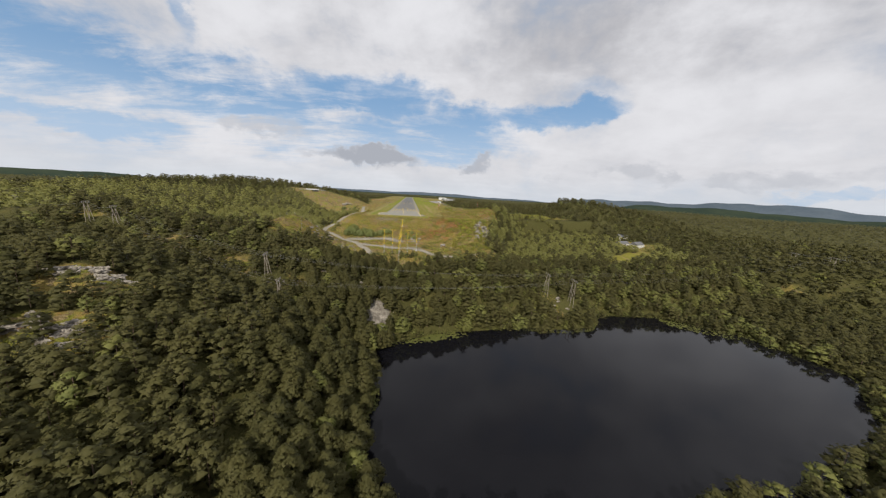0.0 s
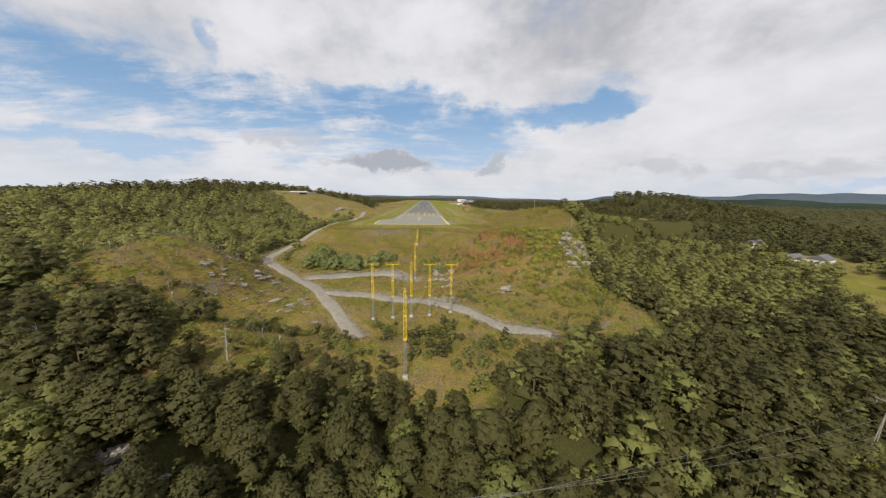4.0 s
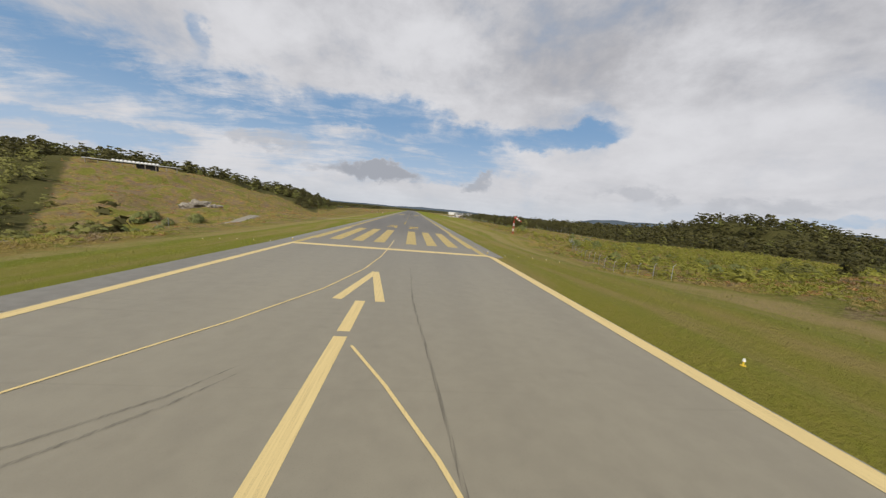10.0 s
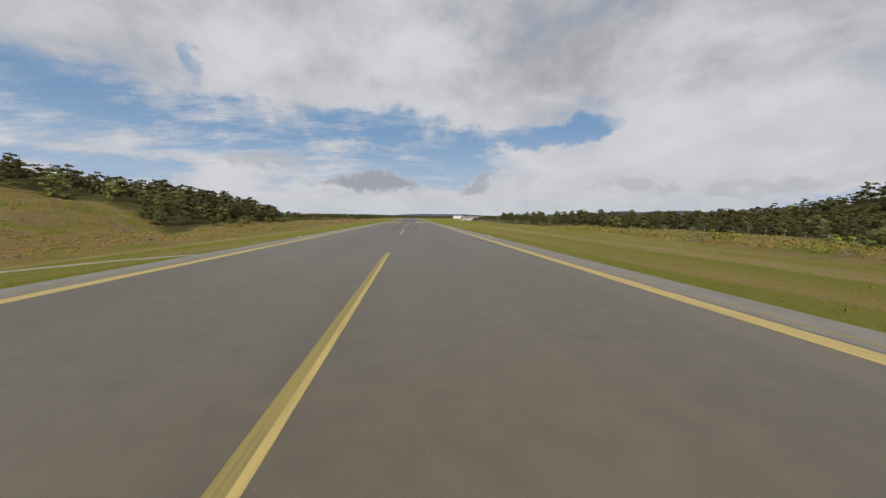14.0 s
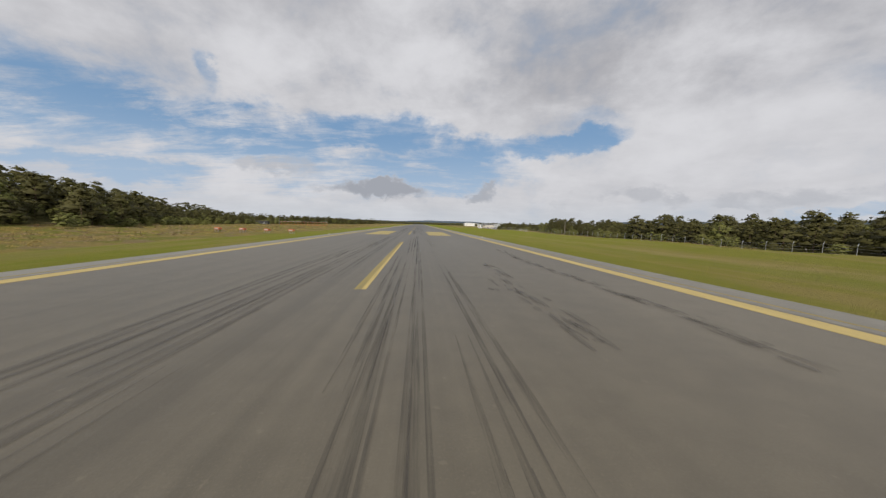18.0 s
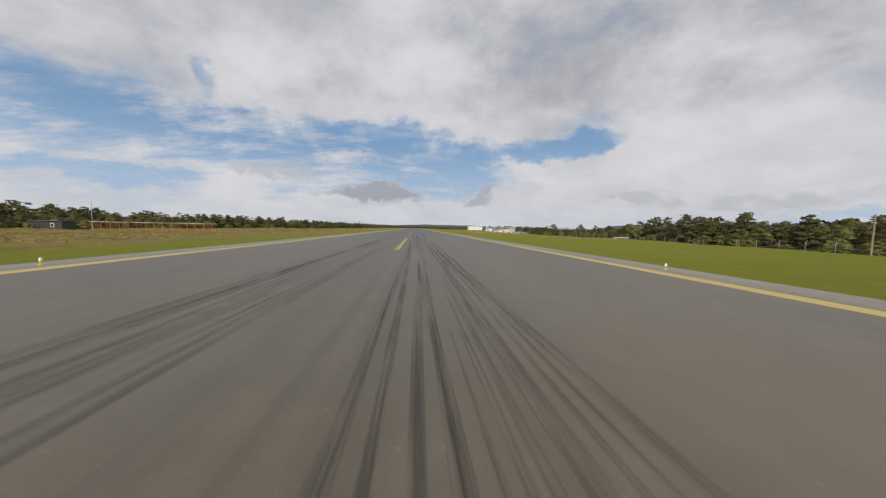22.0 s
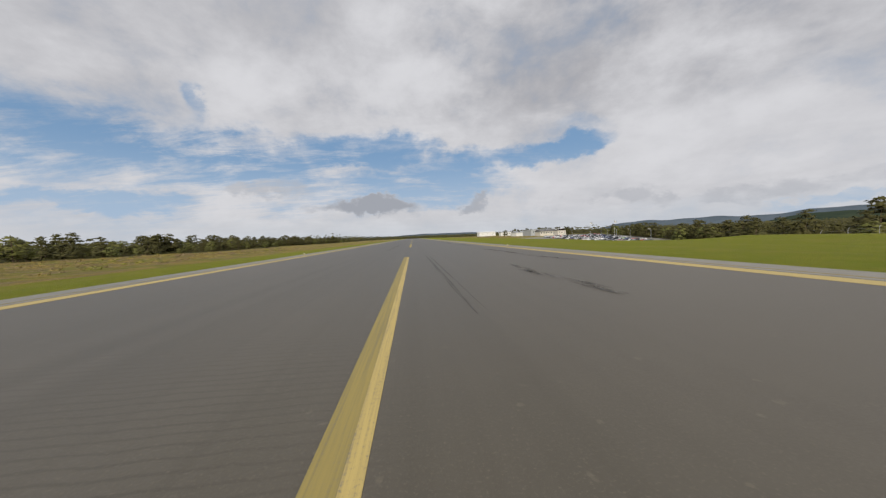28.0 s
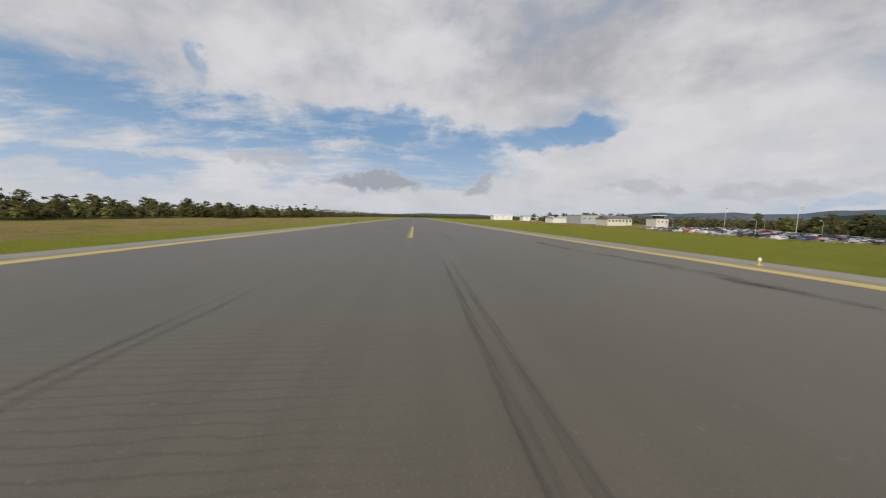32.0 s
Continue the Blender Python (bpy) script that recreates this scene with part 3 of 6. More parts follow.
TRACKS = {   # gravel roads in plan, with their widths
    "upper": ([(-56, 80), (-50, 30), (-43, -10), (-41, -40), (-44, -60), (-50, -73), (-57, -80), (-61, -88), (-61, -97), (-52, -109), (-43, -113), (-35, -120), (-28, -130), (-21, -139), (-16, -146), (-11, -152)], 3.3),
    "lower": ([(-29, -128), (-19, -126.5), (-8, -129), (5, -135), (13, -141), (20, -146), (26, -151), (34, -156)], 3.4),
    "spur": ([(-39, -112.5), (-28, -110), (-16, -108.5), (-9, -109.5), (-5, -112)], 4.4),
}


def track_gap(x, y):
    g = np.full(np.shape(x), 1e3)
    for line, w in TRACKS.values():
        for a, b in zip(line, line[1:]):
            g = np.minimum(g, seg_gap(x, y, a, b) - w / 2)
    return g


def lip_gap(x, y):
    return y - (-76 - 26 * sstep(8, 48, x) + 3 * sstep(-10, -40, x))


def edge_left(y):
    return -52 - 22 * sstep(120, 240, y) - 24 * sstep(240, 330, y) + 14 * sstep(420, 520, y)


def edge_right(y):
    return 68 + 18 * sstep(-104, -66, y) + 32 * sstep(-60, 20, y) + 105 * sstep(5, 60, y) - 105 * sstep(95, 175, y) - 32 * sstep(140, 260, y) + 14 * sstep(330, 420, y) - 14 * sstep(470, 508, y) + 0.47 * np.clip(y - 512, 0, 140) + 60 * sstep(650, 690, y)


LINE = [(-330, -150), (-153, -172), (-46, -210), (86, -193), (254, -176), (420, -170)]   # power line


def blotch(x, y, w, seed):
    """Slow patches over the plan, about 0 to 1."""
    u, v = x / w * 6.283 + seed, y / w * 6.283 - seed * 1.7
    return 0.5 + 0.25 * np.sin(u + 1.9 * np.sin(0.7 * v)) + 0.25 * np.cos(v * 1.3 + 1.6 * np.sin(0.6 * u + seed))


def woods(x, y):
    """How densely trees stand, 0 to 1."""
    x, y = np.asarray(x, float), np.asarray(y, float)
    w = np.ones(x.shape)
    w = w * sstep(-1.2, 0.4, lake_gap(x, y))
    field = (y > -120) & (x > edge_left(y)) & (x < edge_right(y)) & (y < 1330)
    w = np.where(field, 0, w)
    front = sstep(-174 - 8 * sstep(24, 10, x), -161 - 8 * sstep(24, 10, x), y + 4 * np.sin(x * 0.11)) * sstep(-44, -36, x) * sstep(66, 58, x) * (y < -60)
    w = w * (1 - front)
    w = w * sstep(21, 28, np.hypot((x + 57) / 1.1, y + 138))
    for px, py in ((-146, -179), (-137, -176), (-43, -223), (-54, -208), (97, -187), (85, -180)):
        w = w * sstep(3.5, 6.5, np.hypot(x - px, y - py + 3))
    w = w * (1 - 0.86 * sstep(11, 7, np.hypot((x + 80) / 1.6, (y + 249)))) * (1 - 0.86 * sstep(9, 6, np.hypot((x + 71) / 1.8, (y + 268))))
    w = w * (1 - 0.97 * sstep(20, 12, np.hypot(x + 121, (y + 116) / 1.2)))
    w = w * (1 - sstep(1.2, 0.85, np.hypot((0.8 * (x - 188) + 0.6 * (y + 112)) / 52, (-0.6 * (x - 188) + 0.8 * (y + 112)) / 10))) * (1 - sstep(34, 26, np.hypot(x - 240, y + 55)))
    w = w * (1 - 0.5 * sstep(1.2, 0.7, np.hypot((x + 88) / 34, (y + 196) / 24)) * sstep(0.35, 0.6, blotch(x, y, 31, 3)))
    hill = sstep(1.12, 0.92, np.hypot((x + 108) / 72, (y - 92) / 84))
    w = w * (1 - hill * sstep(-4, 5, 0.765 * (x + 60) + 0.644 * (y - 3)))      # wood on the slope's shoulder
    for a, b in zip(LINE, LINE[1:]):
        w = w * (1 - 0.35 * sstep(10, 5, seg_gap(x, y, a, b)))
    w = w * sstep(2.2, 4.8, track_gap(x, y)) * (1 - sstep(6, 3.5, np.hypot(x + 6.2, (y + 217) / 1.6)))
    return w


def axis(stops):
    out = [stops[0][0]]
    for (a, _), (b, step) in zip(stops, stops[1:]):
        k = max(1, round((b - a) / step))
        out += list(np.linspace(a, b, k + 1)[1:])
    return np.array(out)


GX = axis([(-4900, 0), (-2000, 290), (-700, 60), (-250, 12), (-130, 4), (-70, 2.5), (110, 1.7), (220, 4), (400, 9), (800, 25), (2000, 100), (4900, 290)])
GY = axis([(-2500, 0), (-800, 120), (-380, 14), (-300, 4), (-60, 1.7), (140, 3), (420, 6), (1300, 14), (2000, 40), (4900, 290)])


def build_ground():
    X, Y = np.meshgrid(GX, GY)
    Z = ground(X, Y)
    on_runway = (np.abs(X) < 15.5) & (Y > -70) & (Y < 1225)
    Z = np.where(on_runway, np.minimum(Z, -0.25), Z)
    away = np.hypot(X, Y)
    Z = Z * (1 - 0.8 * sstep(1200, 2600, away))
    tg = track_gap(X, Y)
    Z = Z - 0.25 * sstep(1.5, 0.0, tg)
    nx, ny = len(GX), len(GY)
    idx = np.arange(nx * ny).reshape(ny, nx)
    faces = np.stack([idx[:-1, :-1], idx[:-1, 1:], idx[1:, 1:], idx[1:, :-1]], -1).reshape(-1, 4)
    me = mesh_np("ground", np.stack([X, Y, Z], -1).reshape(-1, 3), faces, GROUND, True)
    gy, gx = np.gradient(Z, GY, GX)
    steep = np.hypot(gx, gy)
    mown = sstep(-4, 5, lip_gap(X, Y)) * sstep(-37 + 6 * sstep(180, 260, Y), -27 + 5 * sstep(180, 260, Y), X) * sstep(46 - 14 * sstep(0, -50, Y), 33 - 10 * sstep(0, -50, Y), X - 30 * sstep(100, 150, Y) - 40 * sstep(150, 200, Y) + 44 * sstep(205, 255, Y))
    mown = np.maximum(mown, 0.8 * sstep(1.2, 0.85, np.hypot((0.8 * (X - 188) + 0.6 * (Y + 112)) / 52, (-0.6 * (X - 188) + 0.8 * (Y + 112)) / 10)))
    mown = np.maximum(mown, 0.55 * sstep(20, 12, np.hypot(X + 121, (Y + 116) / 1.2)))
    mown = mown * (1 - 0.85 * np.exp(-((X - 50) / 13) ** 2 - ((Y - 592) / 50) ** 2))
    red = 0.55 * np.exp(-((X - 31) / 17) ** 2 - ((Y + 105) / 16) ** 2) + 0.35 * np.exp(-((X + 48) / 14) ** 2 - ((Y - 400) / 160) ** 2) + 0.4 * np.exp(-((X - 50) / 12) ** 2 - ((Y - 592) / 55) ** 2) + 0.30 * np.exp(-((X - 80) / 35) ** 2 - ((Y + 40) / 40) ** 2)
    red = red + 0.5 * np.exp(-((X + 115) / 70) ** 2 - ((Y - 100) / 80) ** 2) + 0.25 * np.exp(-((X + 20) / 25) ** 2 - ((Y + 84) / 7) ** 2)
    red = red * (1 - mown)
    stone = 0.5 * sstep(0.75, 1.25, steep) + 0.5 * np.exp(-((X + 10) / 16) ** 2 - ((Y + 80.5) / 4) ** 2) + 0.8 * sstep(8, 3.5, np.hypot(X + 6.2 + 1.5 * np.sin(Y * 0.5), (Y + 217) / 1.8)) + 0.75 * sstep(1.2, -0.5, tg)
    stone = stone + 0.48 * np.exp(-((X - 13) / 10) ** 2 - ((Y + 119) / 9) ** 2) + 0.34 * np.exp(-((X + 78) / 20) ** 2 - ((Y + 256) / 14) ** 2) + 0.4 * np.exp(-((X - 60) / 7) ** 2 - ((Y + 112) / 14) ** 2)
    stone = stone + 0.8 * np.exp(-((X + 2.5 + 0.5 * (Y + 114)) / 5.5) ** 2 - ((Y + 114) / 4.5) ** 2)
    stone = stone + 0.85 * np.exp(-((X - 17.3) / (0.7 + 2.0 * sstep(-42, -62, Y))) ** 2 - ((Y + 54) / 14) ** 4)
    # Forest floor runs down to the water: shadow under shore trees put into colour.
    cover = np.stack([mown, red, stone, np.maximum(woods(X, Y), np.maximum(sstep(7, 3, lake_gap(X, Y)), sstep(10, 6, np.minimum.reduce([np.hypot(X - px, Y - py) for px, py in ((-146, -179), (-137, -176), (-43, -223), (-54, -208), (97, -187), (85, -180))]))))], -1).clip(0, 1).reshape(-1, 4)
    layer = me.color_attributes.new("cover", "FLOAT_COLOR", "POINT")
    layer.data.foreach_set("color", cover.astype(np.float32).ravel())
    return tagged(new("ground", me), "heath, mown grass and rock falling from the airfield to a lake", "ground", kind="structure")


build_ground()


def build_water():
    a = np.linspace(0, 2 * pi, 160, endpoint=False)
    ring = []
    for t in a:
        r = 20.0
        while float(lake_gap(88 + r * cos(t), -252 + r * sin(t))) < 3.0:
            r += 1.0
        ring.append((88 + r * cos(t), -252 + r * sin(t), -40.0))
    verts = [(88, -252, -40.0)] + ring
    faces = [(0, 1 + i, 1 + (i + 1) % 160) for i in range(160)]
    tagged(new("water", mesh_of("water", verts, faces, WATER)), "still black lake water reflecting the sky", "lake", kind="structure")


build_water()


def slab(name, outline, z0, z1, mat, parent=None, label=""):
    """A flat sheet with edges, from its outline in plan."""
    bm = B()
    top = [bm.verts.new((x, y, z1)) for x, y in outline]
    low = [bm.verts.new((x, y, z0)) for x, y in outline]
    bm.faces.new(top)
    for i in range(len(top)):
        j = (i + 1) % len(top)
        bm.faces.new((top[j], top[i], low[i], low[j]))
    bmesh.ops.recalc_face_normals(bm, faces=bm.faces)
    return part(name, bm, mat, parent, label)


HALF, END = 14.2, 1215.0
PAD = [(-22.0, -71.2), (16.0, -69.2), (14.9, -2), (HALF, 0), (HALF, END), (-HALF, END), (-HALF, 0), (-14.9, -30), (-23.2, -48)]
runway = thing("runway", "weathered grey asphalt runway with yellow markings and rubber streaks", "runway", kind="structure")
slab("pavement", PAD, -0.6, 0.0, ASPHALT, runway)
for s in (-1, 1):
    slab("shoulder", [(s * HALF, -1), (s * 16.3, -1), (s * 16.3, END), (s * HALF, END)][::s], -0.6, -0.012, SHOULDER, runway, "pale strip of asphalt along the runway edge")


slab("shoulder", [(-14.9, -29.5), (-14.3, -1.05), (-16.4, -1.05), (-17.4, -29.5)], -0.6, -0.012, SHOULDER, runway, "pale strip of asphalt along the pad edge")


def mark(name, outline, mat, label="", z=0.006):
    return slab(name, outline, -0.02, z, mat, runway, label)


def bar(x0, x1, y0, y1):
    return [(x0, y0), (x1, y0), (x1, y1), (x0, y1)]


for s in (-1, 1):
    mark("edge_line", bar(s * 13.55 - 0.42, s * 13.55 + 0.42, 0.4, END - 2), YELLOW, z=0.008)
    mark("thin_edge_line", bar(s * 14.75 - 0.07, s * 14.75 + 0.07, 2, END - 2), FADED, z=-0.006)
    for k in range(4):
        x = 1.8 + 3.6 * k
        lo, hi = sorted((s * x, s * min(x + 1.8, 13.3)))
        mark("threshold_stripe", bar(lo, hi, 7.5, 37.5), YELLOW, z=0.004)
    mark("aiming_point", bar(*sorted((s * 4.55, s * 9.7)), 248.5, 278.0), AIMING)
mark("threshold_bar", bar(-13.9, 13.9, -1.2, 0.38), PALE, z=0.005)


def stroke(name, pts, w, mat, z=0.006, taper=None):
    """A painted line along points in plan, with a share of its width at each point."""
    left, right = [], []
    for i, p in enumerate(pts):
        a, b = Vector(pts[max(i - 1, 0)]), Vector(pts[min(i + 1, len(pts) - 1)])
        d = (b - a).normalized()
        nrm = Vector((-d.y, d.x)) * w / 2 * (taper[i] if taper else 1.0)
        left.append(Vector(p) + nrm)
        right.append(Vector(p) - nrm)
    verts = [(v.x, v.y, z) for v in left] + [(v.x, v.y, z) for v in right]
    k = len(pts)
    faces = [(k + i, k + i + 1, i + 1, i) for i in range(k - 1)]
    return part(name, mesh_of(name, verts, faces, mat), mat, runway)


# border of the turning pad
stroke("pad_edge_line", [(-22.0 + 0.6, -70.6), (15.5, -68.6)], 1.2, PALE, z=0.010)
stroke("pad_edge_line", [(15.4, -69.2), (14.4, -2), (13.6, 0.4)], 0.9, PALE, z=0.013)
stroke("pad_edge_line", [(-21.6, -71.0), (-22.6, -48.2), (-14.4, -30.3), (-13.6, 0.4)], 0.7, PALE, z=0.013)
# guide line that loops round the pad into the centre line
loop = [(-0.45, 12.5), (-0.45, 0), (-0.5, -8), (-1.0, -16), (-2.3, -24), (-5.2, -30), (-8.8, -35.2), (-11.4, -40.4)]
loop += [(-3.1 + 10.4 * cos(a), -50.4 + 9.6 * sin(a)) for a in np.linspace(radians(152), radians(385), 44)]
loop += [(5.2, -40.6), (3.5, -37.0), (2.0, -34.5), (0.3, -31.7)]
for _ in range(3):
    loop = [loop[0]] + [((p[0] + 2 * q[0] + r[0]) / 4, (p[1] + 2 * q[1] + r[1]) / 4) for p, q, r in zip(loop, loop[1:], loop[2:])] + [loop[-1]]
stroke("guide_line", loop, 0.13, PALE, z=0.017)
mark("arrow_stem", bar(-0.66, -0.06, -45.4, -30.8), PALE)
mark("arrow_stem", bar(-0.66, -0.06, -30.2, -25.4), PALE)
stroke("arrow_head", [(-1.85, -25.2), (-0.45, -16.5)], 0.6, PALE)
stroke("arrow_head", [(0.85, -25.4), (-0.45, -16.5)], 0.6, PALE, z=0.010)
for k in range(19):
    y = 72 + 60 * k
    mark("centre_line_dash", bar(-0.27, 0.02, y, y + 30), FADED)
    mark("centre_line_dash", bar(0.02, 0.20, y, y + 30), YELLOW)


def figure(name, x, strokes):
    """A painted figure 3 m wide and 9 m long, from bars in a unit box."""
    for pts in strokes:
        mark(name, [(x + 3.0 * u, 50.6 + 9.0 * v) for u, v in pts], FRESH)


# 3 and 2, as block figures
figure("figure_three", -4.8, [[(0, 0), (1, 0), (1, 0.13), (0, 0.13)], [(0.72, 0.13), (1, 0.13), (1, 0.45), (0.72, 0.45)],
                              [(0.72, 0.45), (1, 0.45), (0.62, 0.62), (0.35, 0.62)], [(0.35, 0.62), (0.62, 0.62), (1.0, 0.88), (0.7, 0.88)], [(0, 0.88), (1, 0.88), (1, 1), (0, 1)]])
figure("figure_two", 1.9, [[(0, 0), (1, 0), (1, 0.13), (0, 0.13)], [(0, 0.13), (0.27, 0.13), (0.27, 0.36), (0, 0.36)], [(0, 0.36), (0.27, 0.36), (1, 0.72), (0.72, 0.72)],
                           [(0.72, 0.72), (1, 0.72), (1, 0.88), (0.72, 0.88)], [(0, 0.88), (1, 0.88), (1, 1), (0, 1)], [(0, 0.76), (0.25, 0.76), (0.25, 0.88), (0, 0.88)]])

# rubber left by landing wheels
rng = random.Random(5)
for k in range(150):
    y = rng.uniform(138, 400) if k < 142 else rng.uniform(420, 600)
    x = rng.choice((-4.3, -4.0, -3.4, -3.0, -2.6, -1.9, 0.65, 1.2, 1.25, 1.55, 1.8, 2.1, 2.65, 3.05, 3.45, 3.7)) + rng.gauss(0, 0.11)
    n = rng.uniform(6, 42)
    drift = rng.gauss(0, 0.22)
    for o in ((0, 0.3) if rng.random() < 0.6 else (0,)):
        stroke("tyre_streak", [(x + o + drift * u, y + n * u) for u in (0, 0.12, 0.4, 0.75, 1)], rng.uniform(0.07, 0.22), RUBBER, z=0.011 + 0.00008 * k + 0.0002 * (o > 0), taper=(0.15, 0.8, 1.0, 0.8, 0.1))


stroke("paint_spot", [(-0.45 + 0.15 * cos(a), 238.9 + 0.22 * sin(a)) for a in np.linspace(0, 6.283, 16)], 0.09, SHOULDER, z=0.02)
# broken skid marks on the right half: bands of short scuffs
def skid_band(a, b, w, n, seed):
    r = random.Random(seed)
    verts, faces = [], []
    for k in range(n):
        u = r.random()
        x = a[0] + (b[0] - a[0]) * u + 0.25 * w * sin(9 * u + seed) + r.gauss(0, w / 4)
        y = a[1] + (b[1] - a[1]) * u
        long, wide = r.uniform(0.3, 1.7), r.uniform(0.04, 0.14)
        lean = r.gauss(0, 0.05)
        z = 0.031 + 0.00004 * k
        base = len(verts)
        for v, q in ((0, 0.3), (0.3, 1.0), (0.75, 0.9), (1, 0.2)):
            verts += [(x + lean * v - wide * q, y + long * v, z), (x + lean * v + wide * q, y + long * v, z)]
        faces += [(base + 2 * m, base + 2 * m + 1, base + 2 * m + 3, base + 2 * m + 2) for m in range(3)]
    part("skid_band", mesh_of("skid_band", verts, faces, RUBBER), RUBBER, runway, "dark broken band of tyre scuffs")


for k, (a, b, w, n) in enumerate((((9.9, 185), (10.4, 211), 0.7, 120), ((5.9, 186), (6.6, 199), 1.1, 60), ((10.4, 450), (9.7, 470), 0.6, 110), ((10.5, 484), (10.1, 499), 0.6, 80), ((10.0, 507), (9.7, 523), 0.6, 90), ((10.6, 531), (9.6, 548), 0.6, 90), ((6.4, 440), (6.1, 449), 0.5, 45))):
    skid_band(a, b, w, n, 31 + k)
# old wheel marks curving over the turning pad
for k, arc in enumerate((((-7.2, -39.4), (-5.5, -37.8), (-3.9, -35.8), (-2.9, -34.0)), ((-7.6, -38.6), (-5.9, -37.2), (-4.2, -35.4), (-3.2, -33.6)), ((3.9, -47), (4.0, -38.6), (3.5, -32), (2.9, -25), (2.7, -14)))):
    stroke("wheel_mark", arc, 0.13, RUBBER, z=0.021 + 0.0005 * k, taper=[0.2] + [1.0] * (len(arc) - 2) + [0.2])


def ribbon(name, line, w, mat, label, lift=0.08):
    """A gravel track laid over the ground, with a crown and soft edges."""
    pts = []
    for a, b in zip(line, line[1:]):
        k = max(2, int(math.dist(a, b) / 2.0))
        pts += [(a[0] + (b[0] - a[0]) * i / k, a[1] + (b[1] - a[1]) * i / k) for i in range(k)]
    pts.append(line[-1])
    for _ in range(6):
        pts = [pts[0]] + [((p[0] + 2 * q[0] + r[0]) / 4, (p[1] + 2 * q[1] + r[1]) / 4) for p, q, r in zip(pts, pts[1:], pts[2:])] + [pts[-1]]
    cols = (-1.25, -0.95, -0.5, 0, 0.5, 0.95, 1.25)
    verts, faces = [], []
    for i, p in enumerate(pts):
        a, b = pts[max(i - 1, 0)], pts[min(i + 1, len(pts) - 1)]
        d = Vector((b[0] - a[0], b[1] - a[1])).normalized()
        mid = gz(*p)
        for c in cols:
            wob = w / 2 * c * (1 + 0.12 * sin(i * 0.9 + 5 * c)) * min(1, 0.2 + i / 3, 0.2 + (len(pts) - 1 - i) / 3)
            x, y = p[0] - d.y * wob, p[1] + d.x * wob
            z = 0.75 * mid + 0.25 * gz(x, y) + lift - (0.4 if abs(c) > 1.2 else 0) + 0.05 * (abs(c) < 0.2)
            verts.append((x, y, z))
    m = len(cols)
    for i in range(len(pts) - 1):
        for j in range(m - 1):
            faces.append((i * m + j, i * m + j + 1, (i + 1) * m + j + 1, (i + 1) * m + j))
    return tagged(new(name, mesh_of(name, verts, faces, mat, True)), label, "road", kind="structure")


for key, (line, w) in TRACKS.items():
    ribbon("gravel_road", line, w, GRAVEL, "grey gravel service road climbing to the airfield")


ribbon("worn_path", [(-16.6, 103.6), (-20.5, 99.8), (-26, 95.5), (-33, 91.5), (-41, 88)], 0.55, GRAVEL, "narrow pale worn path across the grass", 0.05)


def far_range(name, label, mat, az0, az1, dist, deep, high, seed):
    """A distant range of hills, solid, in a stretch of the compass."""
    r = random.Random(seed)
    ph = [r.uniform(0, 6.28) for _ in range(6)]
    az = np.radians(np.linspace(az0, az1, 150))
    rows = []
    for t in np.linspace(0, 1, 9):
        prof = high * (0.62 + 0.22 * np.sin(az * 7 + ph[0]) + 0.13 * np.sin(az * 17 + ph[1]) + 0.06 * np.sin(az * 41 + ph[2]) + 0.03 * np.sin(az * 97 + ph[3]))
        end = np.clip(np.minimum(az - az[0], az[-1] - az) / 0.12, 0, 1)
        z = -30 + (prof + 30) * np.sin(min(t * 1.9, 1) * pi / 2) * end * (1 if t < 0.7 else 1 - (t - 0.7) * 0.6)
        d = dist + deep * t
        rows.append(np.stack([np.sin(az) * d, np.cos(az) * d, z], -1))
    v = np.concatenate(rows)
    k = len(az)
    i = np.arange(9 * k).reshape(9, k)
    f = np.stack([i[:-1, :-1], i[:-1, 1:], i[1:, 1:], i[1:, :-1]], -1).reshape(-1, 4)
    tagged(new(name, mesh_np(name, v, f, mat, True)), label, "hills", kind="structure")


far_range("backdrop", "far mountains under the cloud, blue haze painted into their colour", FARHILL, 24, 100, 3600, 900, 115, 3)
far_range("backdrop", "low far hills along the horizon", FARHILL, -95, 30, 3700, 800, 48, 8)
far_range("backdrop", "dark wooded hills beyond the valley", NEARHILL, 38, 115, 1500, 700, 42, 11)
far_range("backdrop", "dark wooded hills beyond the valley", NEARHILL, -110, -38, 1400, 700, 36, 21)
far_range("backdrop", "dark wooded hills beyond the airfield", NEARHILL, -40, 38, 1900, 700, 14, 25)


# ---- trees ----
OCT_F = np.array([(0, 2, 4), (2, 1, 4), (1, 3, 4), (3, 0, 4), (2, 0, 5), (1, 2, 5), (3, 1, 5), (0, 3, 5)])
TET_F = np.array([(0, 1, 2), (0, 2, 3), (0, 3, 1), (1, 3, 2)])
TET_V = np.array([(0, 0, 1.1), (1.15, 0, -0.45), (-0.58, 1.0, -0.45), (-0.58, -1.0, -0.45)])
OCT_V = np.array([(1, 0, 0), (-1, 0, 0), (0, 1, 0), (0, -1, 0), (0, 0, 1), (0, 0, -1)], float)


def unit(v):
    return v / (np.linalg.norm(v, axis=-1, keepdims=True) + 1e-9)


